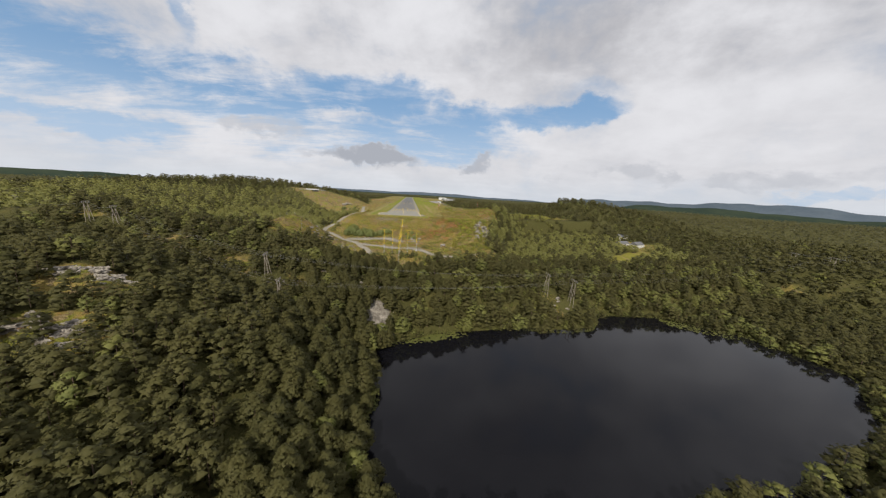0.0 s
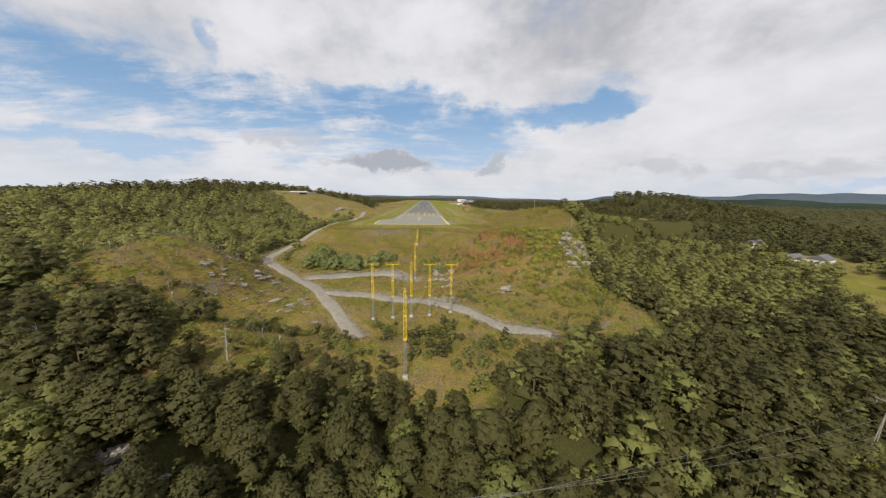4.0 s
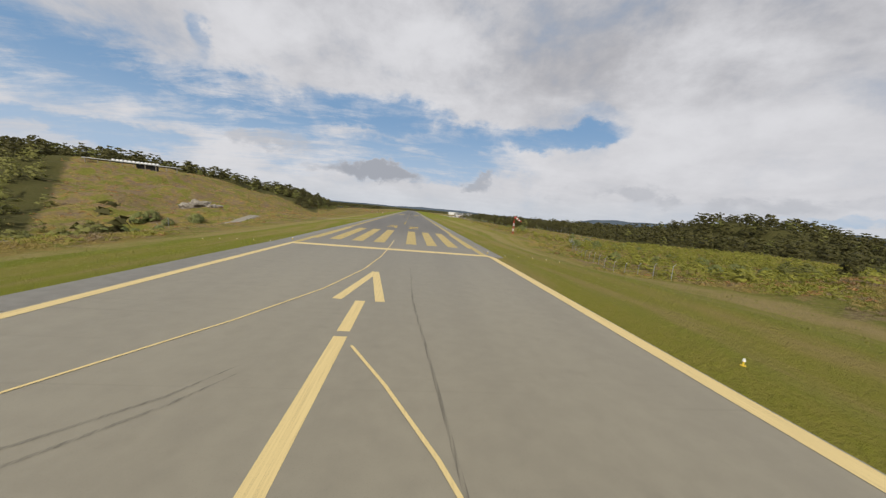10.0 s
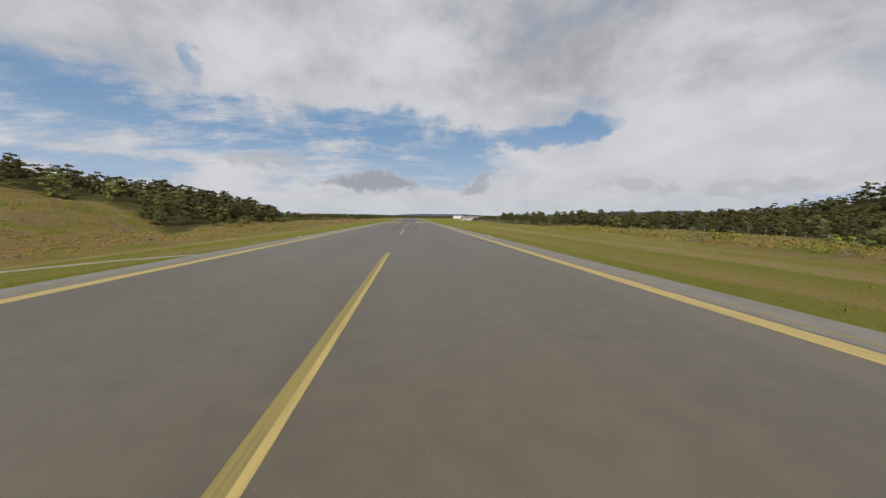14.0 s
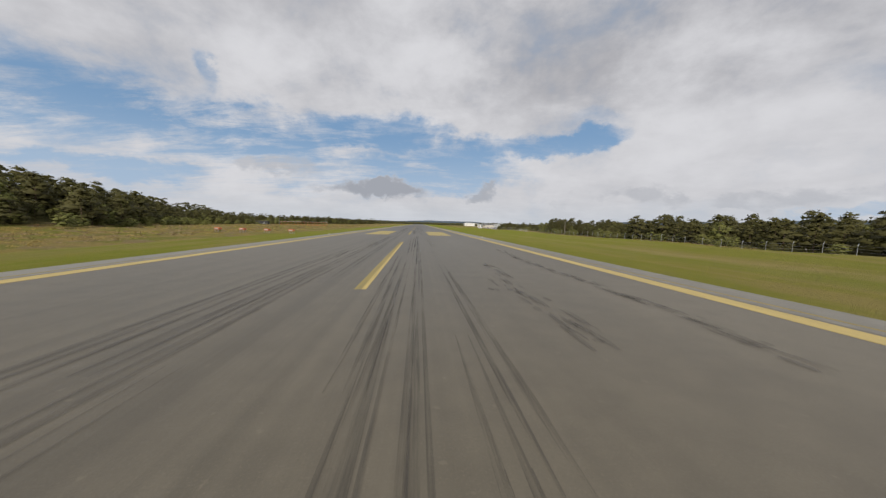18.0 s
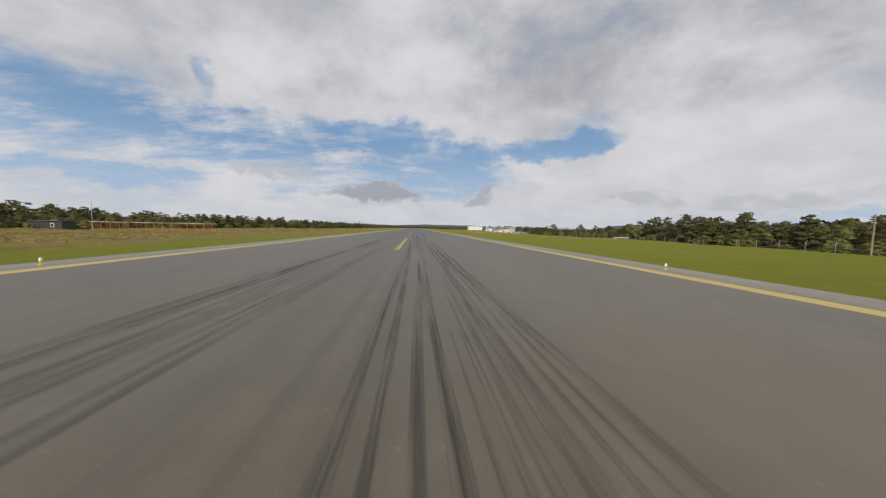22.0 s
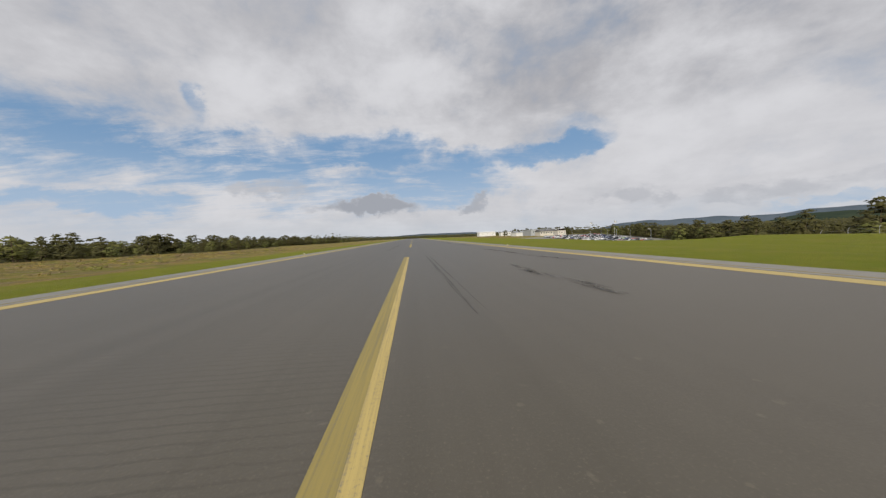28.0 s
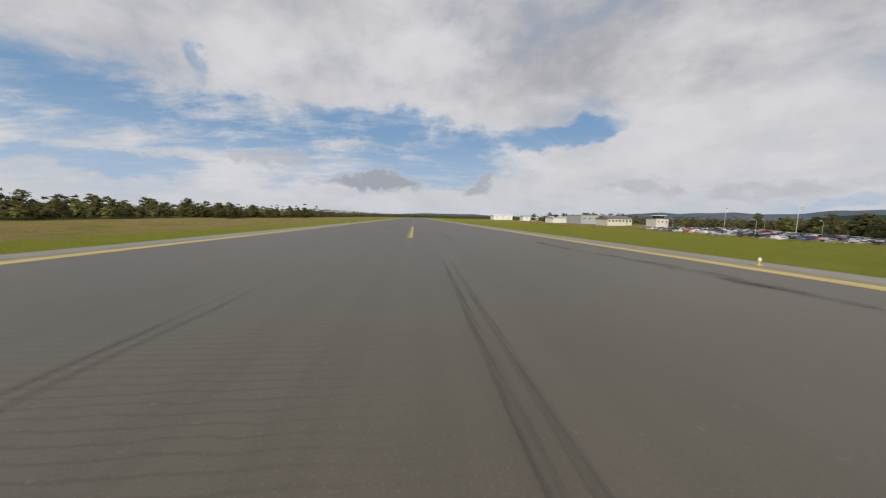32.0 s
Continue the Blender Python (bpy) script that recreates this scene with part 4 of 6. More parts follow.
def leaf_triangles(r, at, n, size, slim=1.0, loose=0.55):
    """Small leaves at places, each facing roughly along n."""
    k = len(at)
    g = unit(n + loose * r.normal(0, 1, (k, 3)))
    t1 = unit(np.cross(g, r.normal(0, 1, (k, 3))))
    t2 = np.cross(g, t1)
    s = size * (0.65 + 0.7 * r.rand(k, 1))
    w = 0.8 / max(1.0, slim) ** 0.6
    V = np.stack([at + t1 * s * slim, at - t1 * s * 0.5 * slim + t2 * s * w, at - t1 * s * 0.5 * slim - t2 * s * w], 1)
    return V.reshape(-1, 3), np.arange(3 * k).reshape(-1, 3), np.repeat(n, 3, 0)


def crown_arrays(seed, clumps, blades, high, wide, low, kind, leaf=0.3):
    """Foliage of one tree: tufts at the ends of unseen twigs, each a small core with many leaves round it."""
    r = np.random.RandomState(seed)
    V, F, N, count = [], [], [], 0
    lean = r.normal(0, 0.03, 2)
    for i in range(clumps):
        u = (i + r.rand()) / clumps
        if kind == "pine":
            prof = 1.05 * (1 - u ** 1.7) ** 0.6 * (0.55 + 0.45 * min(1, u * 4 + 0.25))
        else:
            prof = np.sqrt(max(0.03, 1 - (2 * u - 0.9) ** 2))
        ang = i * 2.399 + r.rand() * 0.9
        rad = wide * prof * (0.35 + 0.65 * np.sqrt(r.rand()))
        z = high * (low + (0.97 - low) * u) + r.normal(0, 0.02 * high)
        c = np.array([rad * np.cos(ang) + lean[0] * z, rad * np.sin(ang) + lean[1] * z, z - 0.12 * rad])
        s = wide * (0.28 + 0.16 * r.rand()) * (1.05 - 0.35 * u) * (1 if clumps > 20 else 1.35)
        out = unit(np.array([c[0], c[1], 0.35 * (z - high * (low + 0.35 * (1 - low)))]) + 1e-4)
        flat = np.array([1.0, 1.0, 0.6])
        a = r.rand() * 6.28
        rot = np.array([[np.cos(a), -np.sin(a), 0], [np.sin(a), np.cos(a), 0], [0, 0, 1]])
        core = (TET_V * (s * 0.98 * flat) * (0.7 + 0.5 * r.rand(4, 1))) @ rot.T
        V.append(core + c)
        F.append(TET_F + count)
        N.append(unit(unit(core) * 0.6 + out * 0.45 + np.array([0, 0, 0.22])))
        count += 4
        if blades:
            d = r.normal(0, 1, (blades, 3))
            d[:, 2] = np.abs(d[:, 2]) * 0.9 - 0.25
            d = unit(d)
            n = unit(d * 0.6 + out * 0.45 + np.array([0, 0, 0.25]))
            v, f, nn = leaf_triangles(r, c + d * flat * s * (0.75 + 0.5 * r.rand(blades, 1)), n, leaf)
            V.append(v)
            F.append(f + count)
            N.append(nn)
            count += len(v)
    return np.concatenate(V), np.concatenate(F), np.concatenate(N)


def trunk_mesh(seed, high, r0, limbs, mat, name="trunk"):
    bm, r = B(), random.Random(seed)
    pts = [Vector((r.gauss(0, 0.05) * k, r.gauss(0, 0.05) * k, high * k / 4 - (0.5 if k == 0 else 0))) for k in range(5)]
    for k in range(4):
        rod(bm, pts[k], pts[k + 1], r0 * (1 - 0.2 * k), 6, r0 * (0.8 - 0.2 * k) + 0.015)
    for i in range(limbs):
        h = high * (0.4 + 0.5 * i / max(1, limbs))
        a = i * 2.4 + r.random()
        n = high * 0.18 * (1.1 - 0.6 * i / max(1, limbs))
        rod(bm, (0, 0, h), (cos(a) * n, sin(a) * n, h + n * 0.35), r0 * 0.28, 4, 0.02)
    me = bpy.data.meshes.new(name)
    bm.to_mesh(me)
    bm.free()
    me.materials.append(mat)
    return me


def scatter(x0, x1, y0, y1, step, seed, test):
    """Jittered places where test (a density) passes."""
    r = np.random.RandomState(seed)
    X, Y = np.meshgrid(np.arange(x0, x1, step), np.arange(y0, y1, step))
    X = (X + r.rand(*X.shape) * step * 0.9).ravel()
    Y = (Y + r.rand(*Y.shape) * step * 0.9).ravel()
    keep = r.rand(len(X)) < test(X, Y)
    return X[keep], Y[keep]


def joined(name, label, category, protos, mats, X, Y, Z, size, seed, wide=1.0, smooth=False):
    """Many plants as one object: copies of the given foliage arrays."""
    r = np.random.RandomState(seed)
    which = r.randint(0, len(protos), len(X))
    V, F, N, base = [], [], [], 0
    for k, (pv, pf, *pn) in enumerate(protos):
        sel = np.where(which == k)[0]
        if not len(sel):
            continue
        a = r.rand(len(sel)) * 6.283
        c, s = np.cos(a)[:, None], np.sin(a)[:, None]
        sc = size[sel][:, None]
        st = wide * (0.85 + 0.3 * r.rand(len(sel)))[:, None]
        x = (pv[None, :, 0] * c - pv[None, :, 1] * s) * sc * st + X[sel][:, None]
        y = (pv[None, :, 0] * s + pv[None, :, 1] * c) * sc * st + Y[sel][:, None]
        z = pv[None, :, 2] * sc + Z[sel][:, None]
        V.append(np.stack([x, y, z], -1).reshape(-1, 3))
        if pn:
            q = pn[0]
            N.append(np.stack([q[None, :, 0] * c - q[None, :, 1] * s, q[None, :, 0] * s + q[None, :, 1] * c, q[None, :, 2] + 0 * c], -1).reshape(-1, 3))
        F.append((pf[None] + (np.arange(len(sel)) * len(pv))[:, None, None]).reshape(-1, 3) + base)
        base += len(sel) * len(pv)
    if not V:
        return None
    return tagged(new(name, mesh_np(name, np.concatenate(V), np.concatenate(F), mats, smooth, np.concatenate(N) if N else None)), label, category, kind="stuff")


def trunk_arrays(high, r0):
    a = np.arange(4) * pi / 2
    lo = np.stack([np.cos(a) * r0, np.sin(a) * r0, a * 0 - 0.6], -1)
    hi = np.stack([np.cos(a) * r0 * 0.4, np.sin(a) * r0 * 0.4, a * 0 + high], -1)
    f = []
    for i in range(4):
        j = (i + 1) % 4
        f += [(i, j, 4 + j), (i, 4 + j, 4 + i)]
    return np.concatenate([lo, hi]), np.array(f)


PINE_HI = [(crown_arrays(10 + k, 56, 27, 9.0, 2.5, 0.26, "pine", 0.22)) for k in range(4)]
PINE_MID = [(crown_arrays(30 + k, 18, 17, 9.0, 2.5, 0.16, "pine", 0.30)) for k in range(4)]
PINE_LOW = [(crown_arrays(50 + k, 8, 5, 9.0, 2.6, 0.2, "pine", 0.85)) for k in range(3)]
PINE_FAR = [(crown_arrays(70 + k, 5, 0, 9.0, 3.4, 0.1, "pine")) for k in range(3)]
BIRCH_HI = [(crown_arrays(90 + k, 42, 26, 8.0, 2.6, 0.22, "birch", 0.22)) for k in range(2)]
BIRCH_LOW = [(crown_arrays(98 + k, 8, 5, 8.0, 2.7, 0.14, "birch", 0.75)) for k in range(2)]
BIRCH_MID = [(crown_arrays(95 + k, 18, 12, 8.0, 2.6, 0.16, "birch", 0.36)) for k in range(2)]


def hash01(X, Y, k):
    v = np.sin(X * 12.9898 + Y * 78.233 + k * 37.7) * 43758.5453
    return v - np.floor(v)


def plant_woods():
    near_x, near_y = scatter(-170, 240, -345, 20, 4.1, 1, lambda x, y: woods(x, y) * 0.92)
    # single trees: those that the flight passes nearest over
    gap = np.abs(near_x + 8) + 0.35 * np.abs(near_y + 215) + np.where(near_y > -150, 60, 0)
    order = np.argsort(gap)
    single, rest = order[:300], order[300:]
    protos = []
    for k in range(4):
        protos.append(("pine_tree", "pine", trunk_mesh(k, 8.4, 0.17, 7, BARK), mesh_np("crown", *PINE_HI[k][:2], PINE, True, PINE_HI[k][2]), "olive-green Scots pine in dense wood above a lake"))
    for k in range(2):
        protos.append(("birch_tree", "birch", trunk_mesh(20 + k, 7.2, 0.12, 7, DEADWOOD), mesh_np("crown", *BIRCH_HI[k][:2], BIRCH, True, BIRCH_HI[k][2]), "bright green birch among the pines"))
    r = random.Random(8)
    more = [(92, -30), (99, -24), (88, -14), (104, -12), (96, -4), (110, -2), (103, 8), (113, 14), (94, 16), (120, 24), (108, 30), (117, -22), (124, 4), (86, -38), (98, -44), (90, -56), (107, -36)]
    more += [(139, 617), (142, 622), (145, 615), (148, 624), (137, 626)]
    spots = [(float(near_x[i]), float(near_y[i])) for i in single] + more
    for x, y in spots:
        k = 4 + r.randrange(2) if r.random() < (0.6 if y > -100 else 0.07) else r.randrange(4)
        name, cat, tm, cm, lab = protos[k]
        t = thing(name, lab, cat, (x, y, gz(x, y)), r.uniform(0, 360), "wood above the lake")
        s = r.uniform(0.5, 0.98) * (0.6 if -182 < y < -155 else 1.0)
        t.scale = (s * r.uniform(1.05, 1.35), s * r.uniform(1.05, 1.35), s)
        for nm, me in (("trunk", tm), ("crown", cm)):
            part(nm, me, None, t)
    X, Y = near_x[rest], near_y[rest]
    Z = ground(X, Y)
    size = 0.42 + 0.55 * hash01(X, Y, 1)
    # More pale-leaved trees on the left flank, standing in for sunlight on pines.
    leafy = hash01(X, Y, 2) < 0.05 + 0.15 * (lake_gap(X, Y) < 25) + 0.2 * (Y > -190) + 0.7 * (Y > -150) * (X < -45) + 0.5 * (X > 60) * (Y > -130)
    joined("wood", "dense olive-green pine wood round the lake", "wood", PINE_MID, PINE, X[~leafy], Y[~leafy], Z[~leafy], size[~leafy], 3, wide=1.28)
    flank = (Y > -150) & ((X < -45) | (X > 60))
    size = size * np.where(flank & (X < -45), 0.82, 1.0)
    for sel, mat, what in ((leafy & ~flank, BIRCH, "light green birches in the pine wood"), (leafy & flank, SUNLIT_LEAF, "birch-shaped trees on the flanks of the bank, sunlight painted into the leaves")):
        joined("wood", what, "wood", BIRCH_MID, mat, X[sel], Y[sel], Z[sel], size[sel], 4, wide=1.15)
    joined("trunks", "pine and birch trunks in the wood", "wood", [trunk_arrays(7.0, 0.15)], BARK, X, Y, Z, size, 5)

    # young growth that fills the steep shore below the power line
    yx, yy = scatter(-48, 175, -236, -158, 2.7, 21, lambda x, y: woods(x, y) * 0.85)
    half = hash01(yx, yy, 6) < 0.55
    joined("young_wood", "young pines on the steep lake shore", "wood", PINE_LOW, PINE, yx[half], yy[half], ground(yx[half], yy[half]), 0.2 + 0.25 * hash01(yx[half], yy[half], 1), 22, wide=1.3)
    joined("young_wood", "young birches and bracken on the steep lake shore", "wood", PINE_LOW, BIRCH, yx[~half], yy[~half], ground(yx[~half], yy[~half]), 0.12 + 0.2 * hash01(yx[~half], yy[~half], 1), 23, wide=1.6)

    def mid(x, y):
        return woods(x, y) * 0.95
    mx, my = scatter(-440, 460, 20, 760, 7.9, 11, mid)
    ex, ey = scatter(-150, 150, 190, 900, 4.8, 16, lambda x, y: woods(x, y) * ((x < 0) & (x > edge_left(y) - 40) | (x > 0) & (x < edge_right(y) + 30)) * 0.6)
    mx, my = np.concatenate([mx, ex]), np.concatenate([my, ey])
    lx, ly = scatter(-440, -170, -330, 20, 7.0, 12, lambda x, y: woods(x, y) * 0.95)
    rx, ry = scatter(240, 520, -330, 20, 7.0, 13, lambda x, y: woods(x, y) * 0.95)
    bx, by = scatter(-190, 250, -420, -345, 6.5, 14, lambda x, y: woods(x, y) * 0.95)
    X, Y = np.concatenate([mx, lx, rx, bx]), np.concatenate([my, ly, ry, by])
    Z = ground(X, Y)
    size = (0.38 + 0.72 * hash01(X, Y, 1) ** 1.4) * (1 - 0.22 * (Y > 300) * (X < 0)) * (1 + 0.2 * (np.abs(X) > 180)) * (1 - 0.15 * (X > 0) * (Y > 430))
    near = (np.abs(X) < 150) & (Y > 100)
    # Pale-leaved share is high on the left slope, in place of sunlight.
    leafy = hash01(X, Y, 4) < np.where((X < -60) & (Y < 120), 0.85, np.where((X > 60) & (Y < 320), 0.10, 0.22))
    edge = near & (np.minimum(np.abs(X - edge_left(Y)), np.abs(X - edge_right(Y))) < 26)
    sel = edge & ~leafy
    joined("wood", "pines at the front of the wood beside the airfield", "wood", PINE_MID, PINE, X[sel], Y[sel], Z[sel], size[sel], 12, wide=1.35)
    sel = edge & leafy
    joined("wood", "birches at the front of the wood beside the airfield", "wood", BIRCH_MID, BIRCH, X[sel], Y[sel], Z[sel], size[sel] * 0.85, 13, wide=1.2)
    near, leafy_ = near & ~edge, leafy & ~edge
    sel = near & ~leafy
    joined("wood", "pine wood along the airfield's edge", "wood", PINE_LOW, PINE, X[sel], Y[sel], Z[sel], size[sel], 6, wide=1.35)
    sel = ~near & ~edge & ~leafy
    joined("wood", "pine wood on the hills round the airfield", "wood", PINE_LOW, PINE, X[sel], Y[sel], Z[sel], size[sel], 6, wide=1.25)
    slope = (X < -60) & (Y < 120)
    for sel, mat, what in ((leafy_ & ~slope, BIRCH, "light green birches among the pines round the airfield"), (leafy_ & slope, SUNLIT_LEAF, "birch-shaped trees on the slope below the runway, sunlight painted into the leaves")):
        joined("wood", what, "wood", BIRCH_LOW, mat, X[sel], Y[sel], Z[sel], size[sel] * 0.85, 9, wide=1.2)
    hx, hy = scatter(128, 205, 770, 860, 7.0, 24, lambda x, y: 0.75 * (blotch(x, y, 40, 2) > 0.5))
    joined("wood", "dark pines behind the airport buildings", "wood", PINE_MID, PINE, hx, hy, ground(hx, hy), 0.7 + 0.35 * hash01(hx, hy, 1), 25, wide=1.3)
    ux, uy = scatter(-130, 150, 180, 520, 3.4, 19, lambda x, y: ((x < 0) & (np.abs(x - edge_left(y)) < 7) | (x > 0) & (np.abs(x - edge_right(y)) < 7)) * np.where(x > 0, 0.22, 0.45) * (1 - sstep(470, 500, y)))
    joined("undergrowth", "low birch scrub at the edge of the wood", "scrub", BIRCH_MID, BIRCH, ux, uy, ground(ux, uy), 0.18 + 0.25 * hash01(ux, uy, 1), 10, wide=1.5)
    joined("trunks", "bare pine trunks at the edge of the wood", "wood", [trunk_arrays(7.0, 0.14)], BARK, X[edge], Y[edge], Z[edge], size[edge], 5)
    fx, fy = scatter(-1300, 1300, -500, 1900, 15.0, 15, lambda x, y: woods(x, y) * ((np.abs(x) > 450) | (y > 760) | (y < -420)))
    joined("wood", "distant pine woods", "wood", PINE_FAR, PINE, fx, fy, ground(fx, fy) * (1 - 0.8 * sstep(1200, 2600, np.hypot(fx, fy))), 0.8 + 0.4 * hash01(fx, fy, 1), 7, wide=1.7)


plant_woods()


# ---- heath: shrubs, tufts, stones ----
def clump_arrays(seed, blades, wide, high, slim=1.6, leaf=0.17):
    """A low plant: leaves and fronds spread round a base."""
    r = np.random.RandomState(seed)
    a, q = r.rand(blades) * 6.283, np.sqrt(r.rand(blades))
    d = np.stack([np.cos(a), np.sin(a), np.zeros(blades)], -1)
    at = d * (wide * 0.5 * q)[:, None]
    at[:, 2] = high * (0.25 + 0.75 * r.rand(blades)) * (1.05 - 0.5 * q)
    n = unit(np.array([0, 0, 1.0]) + 0.5 * d * q[:, None])
    return leaf_triangles(r, at, n, wide * leaf, slim, 0.6)


def heath_here(x, y):
    bare = 1 - woods(x, y)
    off = sstep(1.0, 2.0, track_gap(x, y)) * sstep(2, 6, lake_gap(x, y)) * (1 - sstep(-3, 3, lip_gap(x, y)) * (x > -34) * (x < np.where(y < -66, 19 + 9 * blotch(x, y, 7, 3), 34 + 7 * blotch(x, y, 9, 3))))
    return bare * off


TUFT = [clump_arrays(k, 26, 1.25, 0.42, 3.4, 0.075) for k in range(4)]
FROND = [clump_arrays(70 + k, 26, 1.4, 0.60, 2.0, 0.09) for k in range(4)]


def heath_cover(x0, x1, y0, y1, step, seed, where, scale=1.0):
    X, Y = scatter(x0, x1, y0, y1, step, seed, lambda x, y: heath_here(x, y) * 0.92)
    Z = ground(X, Y)
    size = scale * (0.35 + 0.65 * hash01(X, Y, 3))
    h = hash01(X, Y, 5)
    redness = 1.1 * np.exp(-((X - 31) / 17) ** 2 - ((Y + 105) / 16) ** 2) + 0.28 * np.exp(-((X - 80) / 35) ** 2 - ((Y + 40) / 40) ** 2) + 0.45 * np.exp(-((X + 115) / 70) ** 2 - ((Y - 100) / 80) ** 2)
    red = h < 0.03 * (Y < 150) + redness * np.clip(2.0 * blotch(X, Y, 19, 2) - 0.2, 0.05, 1.2)
    green = ~red & (hash01(X, Y, 7) < (1.7 - 1.1 * (Y > 8) * (X < 0) - 0.4 * (Y > 180) - 0.7 * (Y > 8) * (X > 0)) * (blotch(X, Y, 19, 5) - 0.27))
    knoll = np.exp(-((X + 58) / 22) ** 2 - ((Y + 133) / 20) ** 2) + 0.6 * np.exp(-((X + 12) / 20) ** 2 - ((Y + 82) / 6) ** 2) + 0.7 * np.exp(-((X + 115) / 70) ** 2 - ((Y - 100) / 80) ** 2) + 0.5 * (Y > 180)
    ling = ~red & ~green & (hash01(X, Y, 9) < 1.6 * (blotch(X, Y, 11, 8) - 0.35) + 0.6 * knoll)
    rest = ~red & ~green & ~ling
    for sel, protos, mat, what in ((red, FROND, RUST, "rust-coloured bracken"), (green, FROND, FERN, "bright green ferns and bilberry"), (ling, TUFT, LING, "grey-brown heather"), (rest, TUFT, HEATHER, "ochre grass and moor grass")):
        joined("heath_plants", what + " " + where, "heath plants", protos, mat, X[sel], Y[sel], Z[sel], size[sel], seed + 1)


heath_cover(-95, 105, -185, 8, 0.74, 31, "on the bank below the runway")
heath_cover(-44, 50, -114, -70, 0.46, 32, "close under the runway end", 0.62)
heath_cover(-185, -38, 8, 190, 1.8, 33, "on the slope beside the runway")
heath_cover(44, 130, 8, 175, 1.5, 35, "beside the runway strip", 1.25)
heath_cover(130, 225, 8, 130, 3.0, 45, "in the field before the wood", 2.2)
heath_cover(-100, -29, 190, 540, 1.9, 47, "between the mown strip and the wood", 0.9)
heath_cover(-112, -44, -284, -232, 1.2, 39, "among the rock ledges in the wood")
heath_cover(58, 96, 205, 490, 1.9, 49, "along the perimeter fence", 0.9)
heath_cover(36, 64, 545, 640, 1.3, 51, "on the rise before the car park", 0.8)
BLADE = [clump_arrays(10 + k, 8, 0.34, 0.10, 2.2) for k in range(4)]
gx_, gy_ = scatter(-45, 45, -74, 120, 0.75, 37, lambda x, y: (np.abs(x) > 16.6 + 7 * (y < -20)) * sstep(0, 3, lip_gap(x, y)) * (0.30 + 0.5 * (y < 15)) * sstep(45, 25, np.abs(x)))
joined("grass", "mown grass with straw-coloured tufts", "grass", BLADE, TURF, gx_, gy_, ground(gx_, gy_), 0.35 + 0.5 * hash01(gx_, gy_, 3), 38)


def shrub(x, y, high, wide, seed, label, mat=SHRUB, group="shrubs on the bank"):
    V, F, N = crown_arrays(seed, 38, 40, high, wide, 0.06, "birch", 0.15)
    me = mesh_np("leaves", V, F, mat, True, N)
    t = thing("shrub", label, "shrub", (x, y, gz(x, y)), 0, group)
    part("leaves", me, mat, t)
    bm, r = B(), random.Random(seed)
    for k in range(5):
        rod(bm, (0, 0, -0.3), (r.gauss(0, wide * 0.4), r.gauss(0, wide * 0.4), high * 0.6), 0.05, 5, 0.02)
    part("stems", bm, BARK, t)
    return t


SHRUB_PROTOS = [shrub(-33, -104, 3.6, 2.3, 201, "blue-green willow shrub on the ochre bank"), shrub(-27.5, -102, 3.9, 2.5, 202, "blue-green willow shrub on the ochre bank"),
                shrub(-20, -103, 3.2, 2.2, 203, "blue-green willow shrub on the ochre bank")]
rs = random.Random(77)
for k in range(96):
    if k < 24:
        x, y = rs.uniform(-41, -9), rs.uniform(-105.5, -97.5)
        s = rs.uniform(0.8, 1.35) * (0.75 if x > -16 else 1.0)
    elif k < 31:
        x, y = rs.uniform(3, 15), rs.uniform(-112, -102)
        s = rs.uniform(0.4, 0.7)
    elif k < 58:
        x, y = rs.uniform(-84, -60), rs.uniform(12, 62)
        s = rs.uniform(0.5, 0.9)
    else:
        x, y = rs.uniform(56, 110), rs.uniform(5, 170)
        s = rs.uniform(0.35, 0.8)
    c = copy_thing(SHRUB_PROTOS[k % 3], pose(x, y, gz(x, y) - 0.1, 0, 0, rs.uniform(0, 360)))
    c.scale = (s, s, s)


GREEN_PROTO = shrub(44, -108, 1.5, 1.3, 231, "low bright green shrub among the bracken", FERN, "low shrubs in the bracken")
for k in range(58):
    x, y = rs.gauss(48, 8), rs.gauss(-106, 8)
    if k > 40:
        x, y = rs.gauss(18, 9), rs.gauss(-104, 5)
    s = rs.uniform(0.4, 1.2) * (0.7 if k > 40 else 1)
    c = copy_thing(GREEN_PROTO, pose(x, y, gz(x, y) - 0.1, 0, 0, rs.uniform(0, 360)))
    c.scale = (s * rs.uniform(0.8, 1.5), s, s)


ux, uy = scatter(34, 70, -142, -80, 1.5, 57, lambda x, y: heath_here(x, y) * np.clip(1.6 * blotch(x, y, 15, 9) - 0.45 + 0.02 * (x - 45), 0, 0.9))
joined("bushes", "low green and olive bushes on the bracken slope", "bushes", BIRCH_MID, FERN, ux, uy, ground(ux, uy) - 0.15, 0.09 + 0.12 * hash01(ux, uy, 2), 58, wide=1.5)


kx, ky = scatter(-92, 34, -184, -148, 2.1, 71, lambda x, y: heath_here(x, y) * np.clip(1.7 * blotch(x, y, 17, 6) - 0.55, 0, 0.75) * sstep(1.5, 4, track_gap(x, y)))
half = hash01(kx, ky, 4) < 0.5
joined("scrub", "olive birch scrub on the slope below the light masts", "scrub", BIRCH_MID, BIRCH, kx[half], ky[half], ground(kx[half], ky[half]) - 0.15, 0.14 + 0.22 * hash01(kx[half], ky[half], 2), 72, wide=1.35)
joined("scrub", "young dark pines on the slope below the light masts", "scrub", PINE_LOW, PINE, kx[~half], ky[~half], ground(kx[~half], ky[~half]) - 0.1, 0.14 + 0.24 * hash01(kx[~half], ky[~half], 2), 73, wide=1.3)
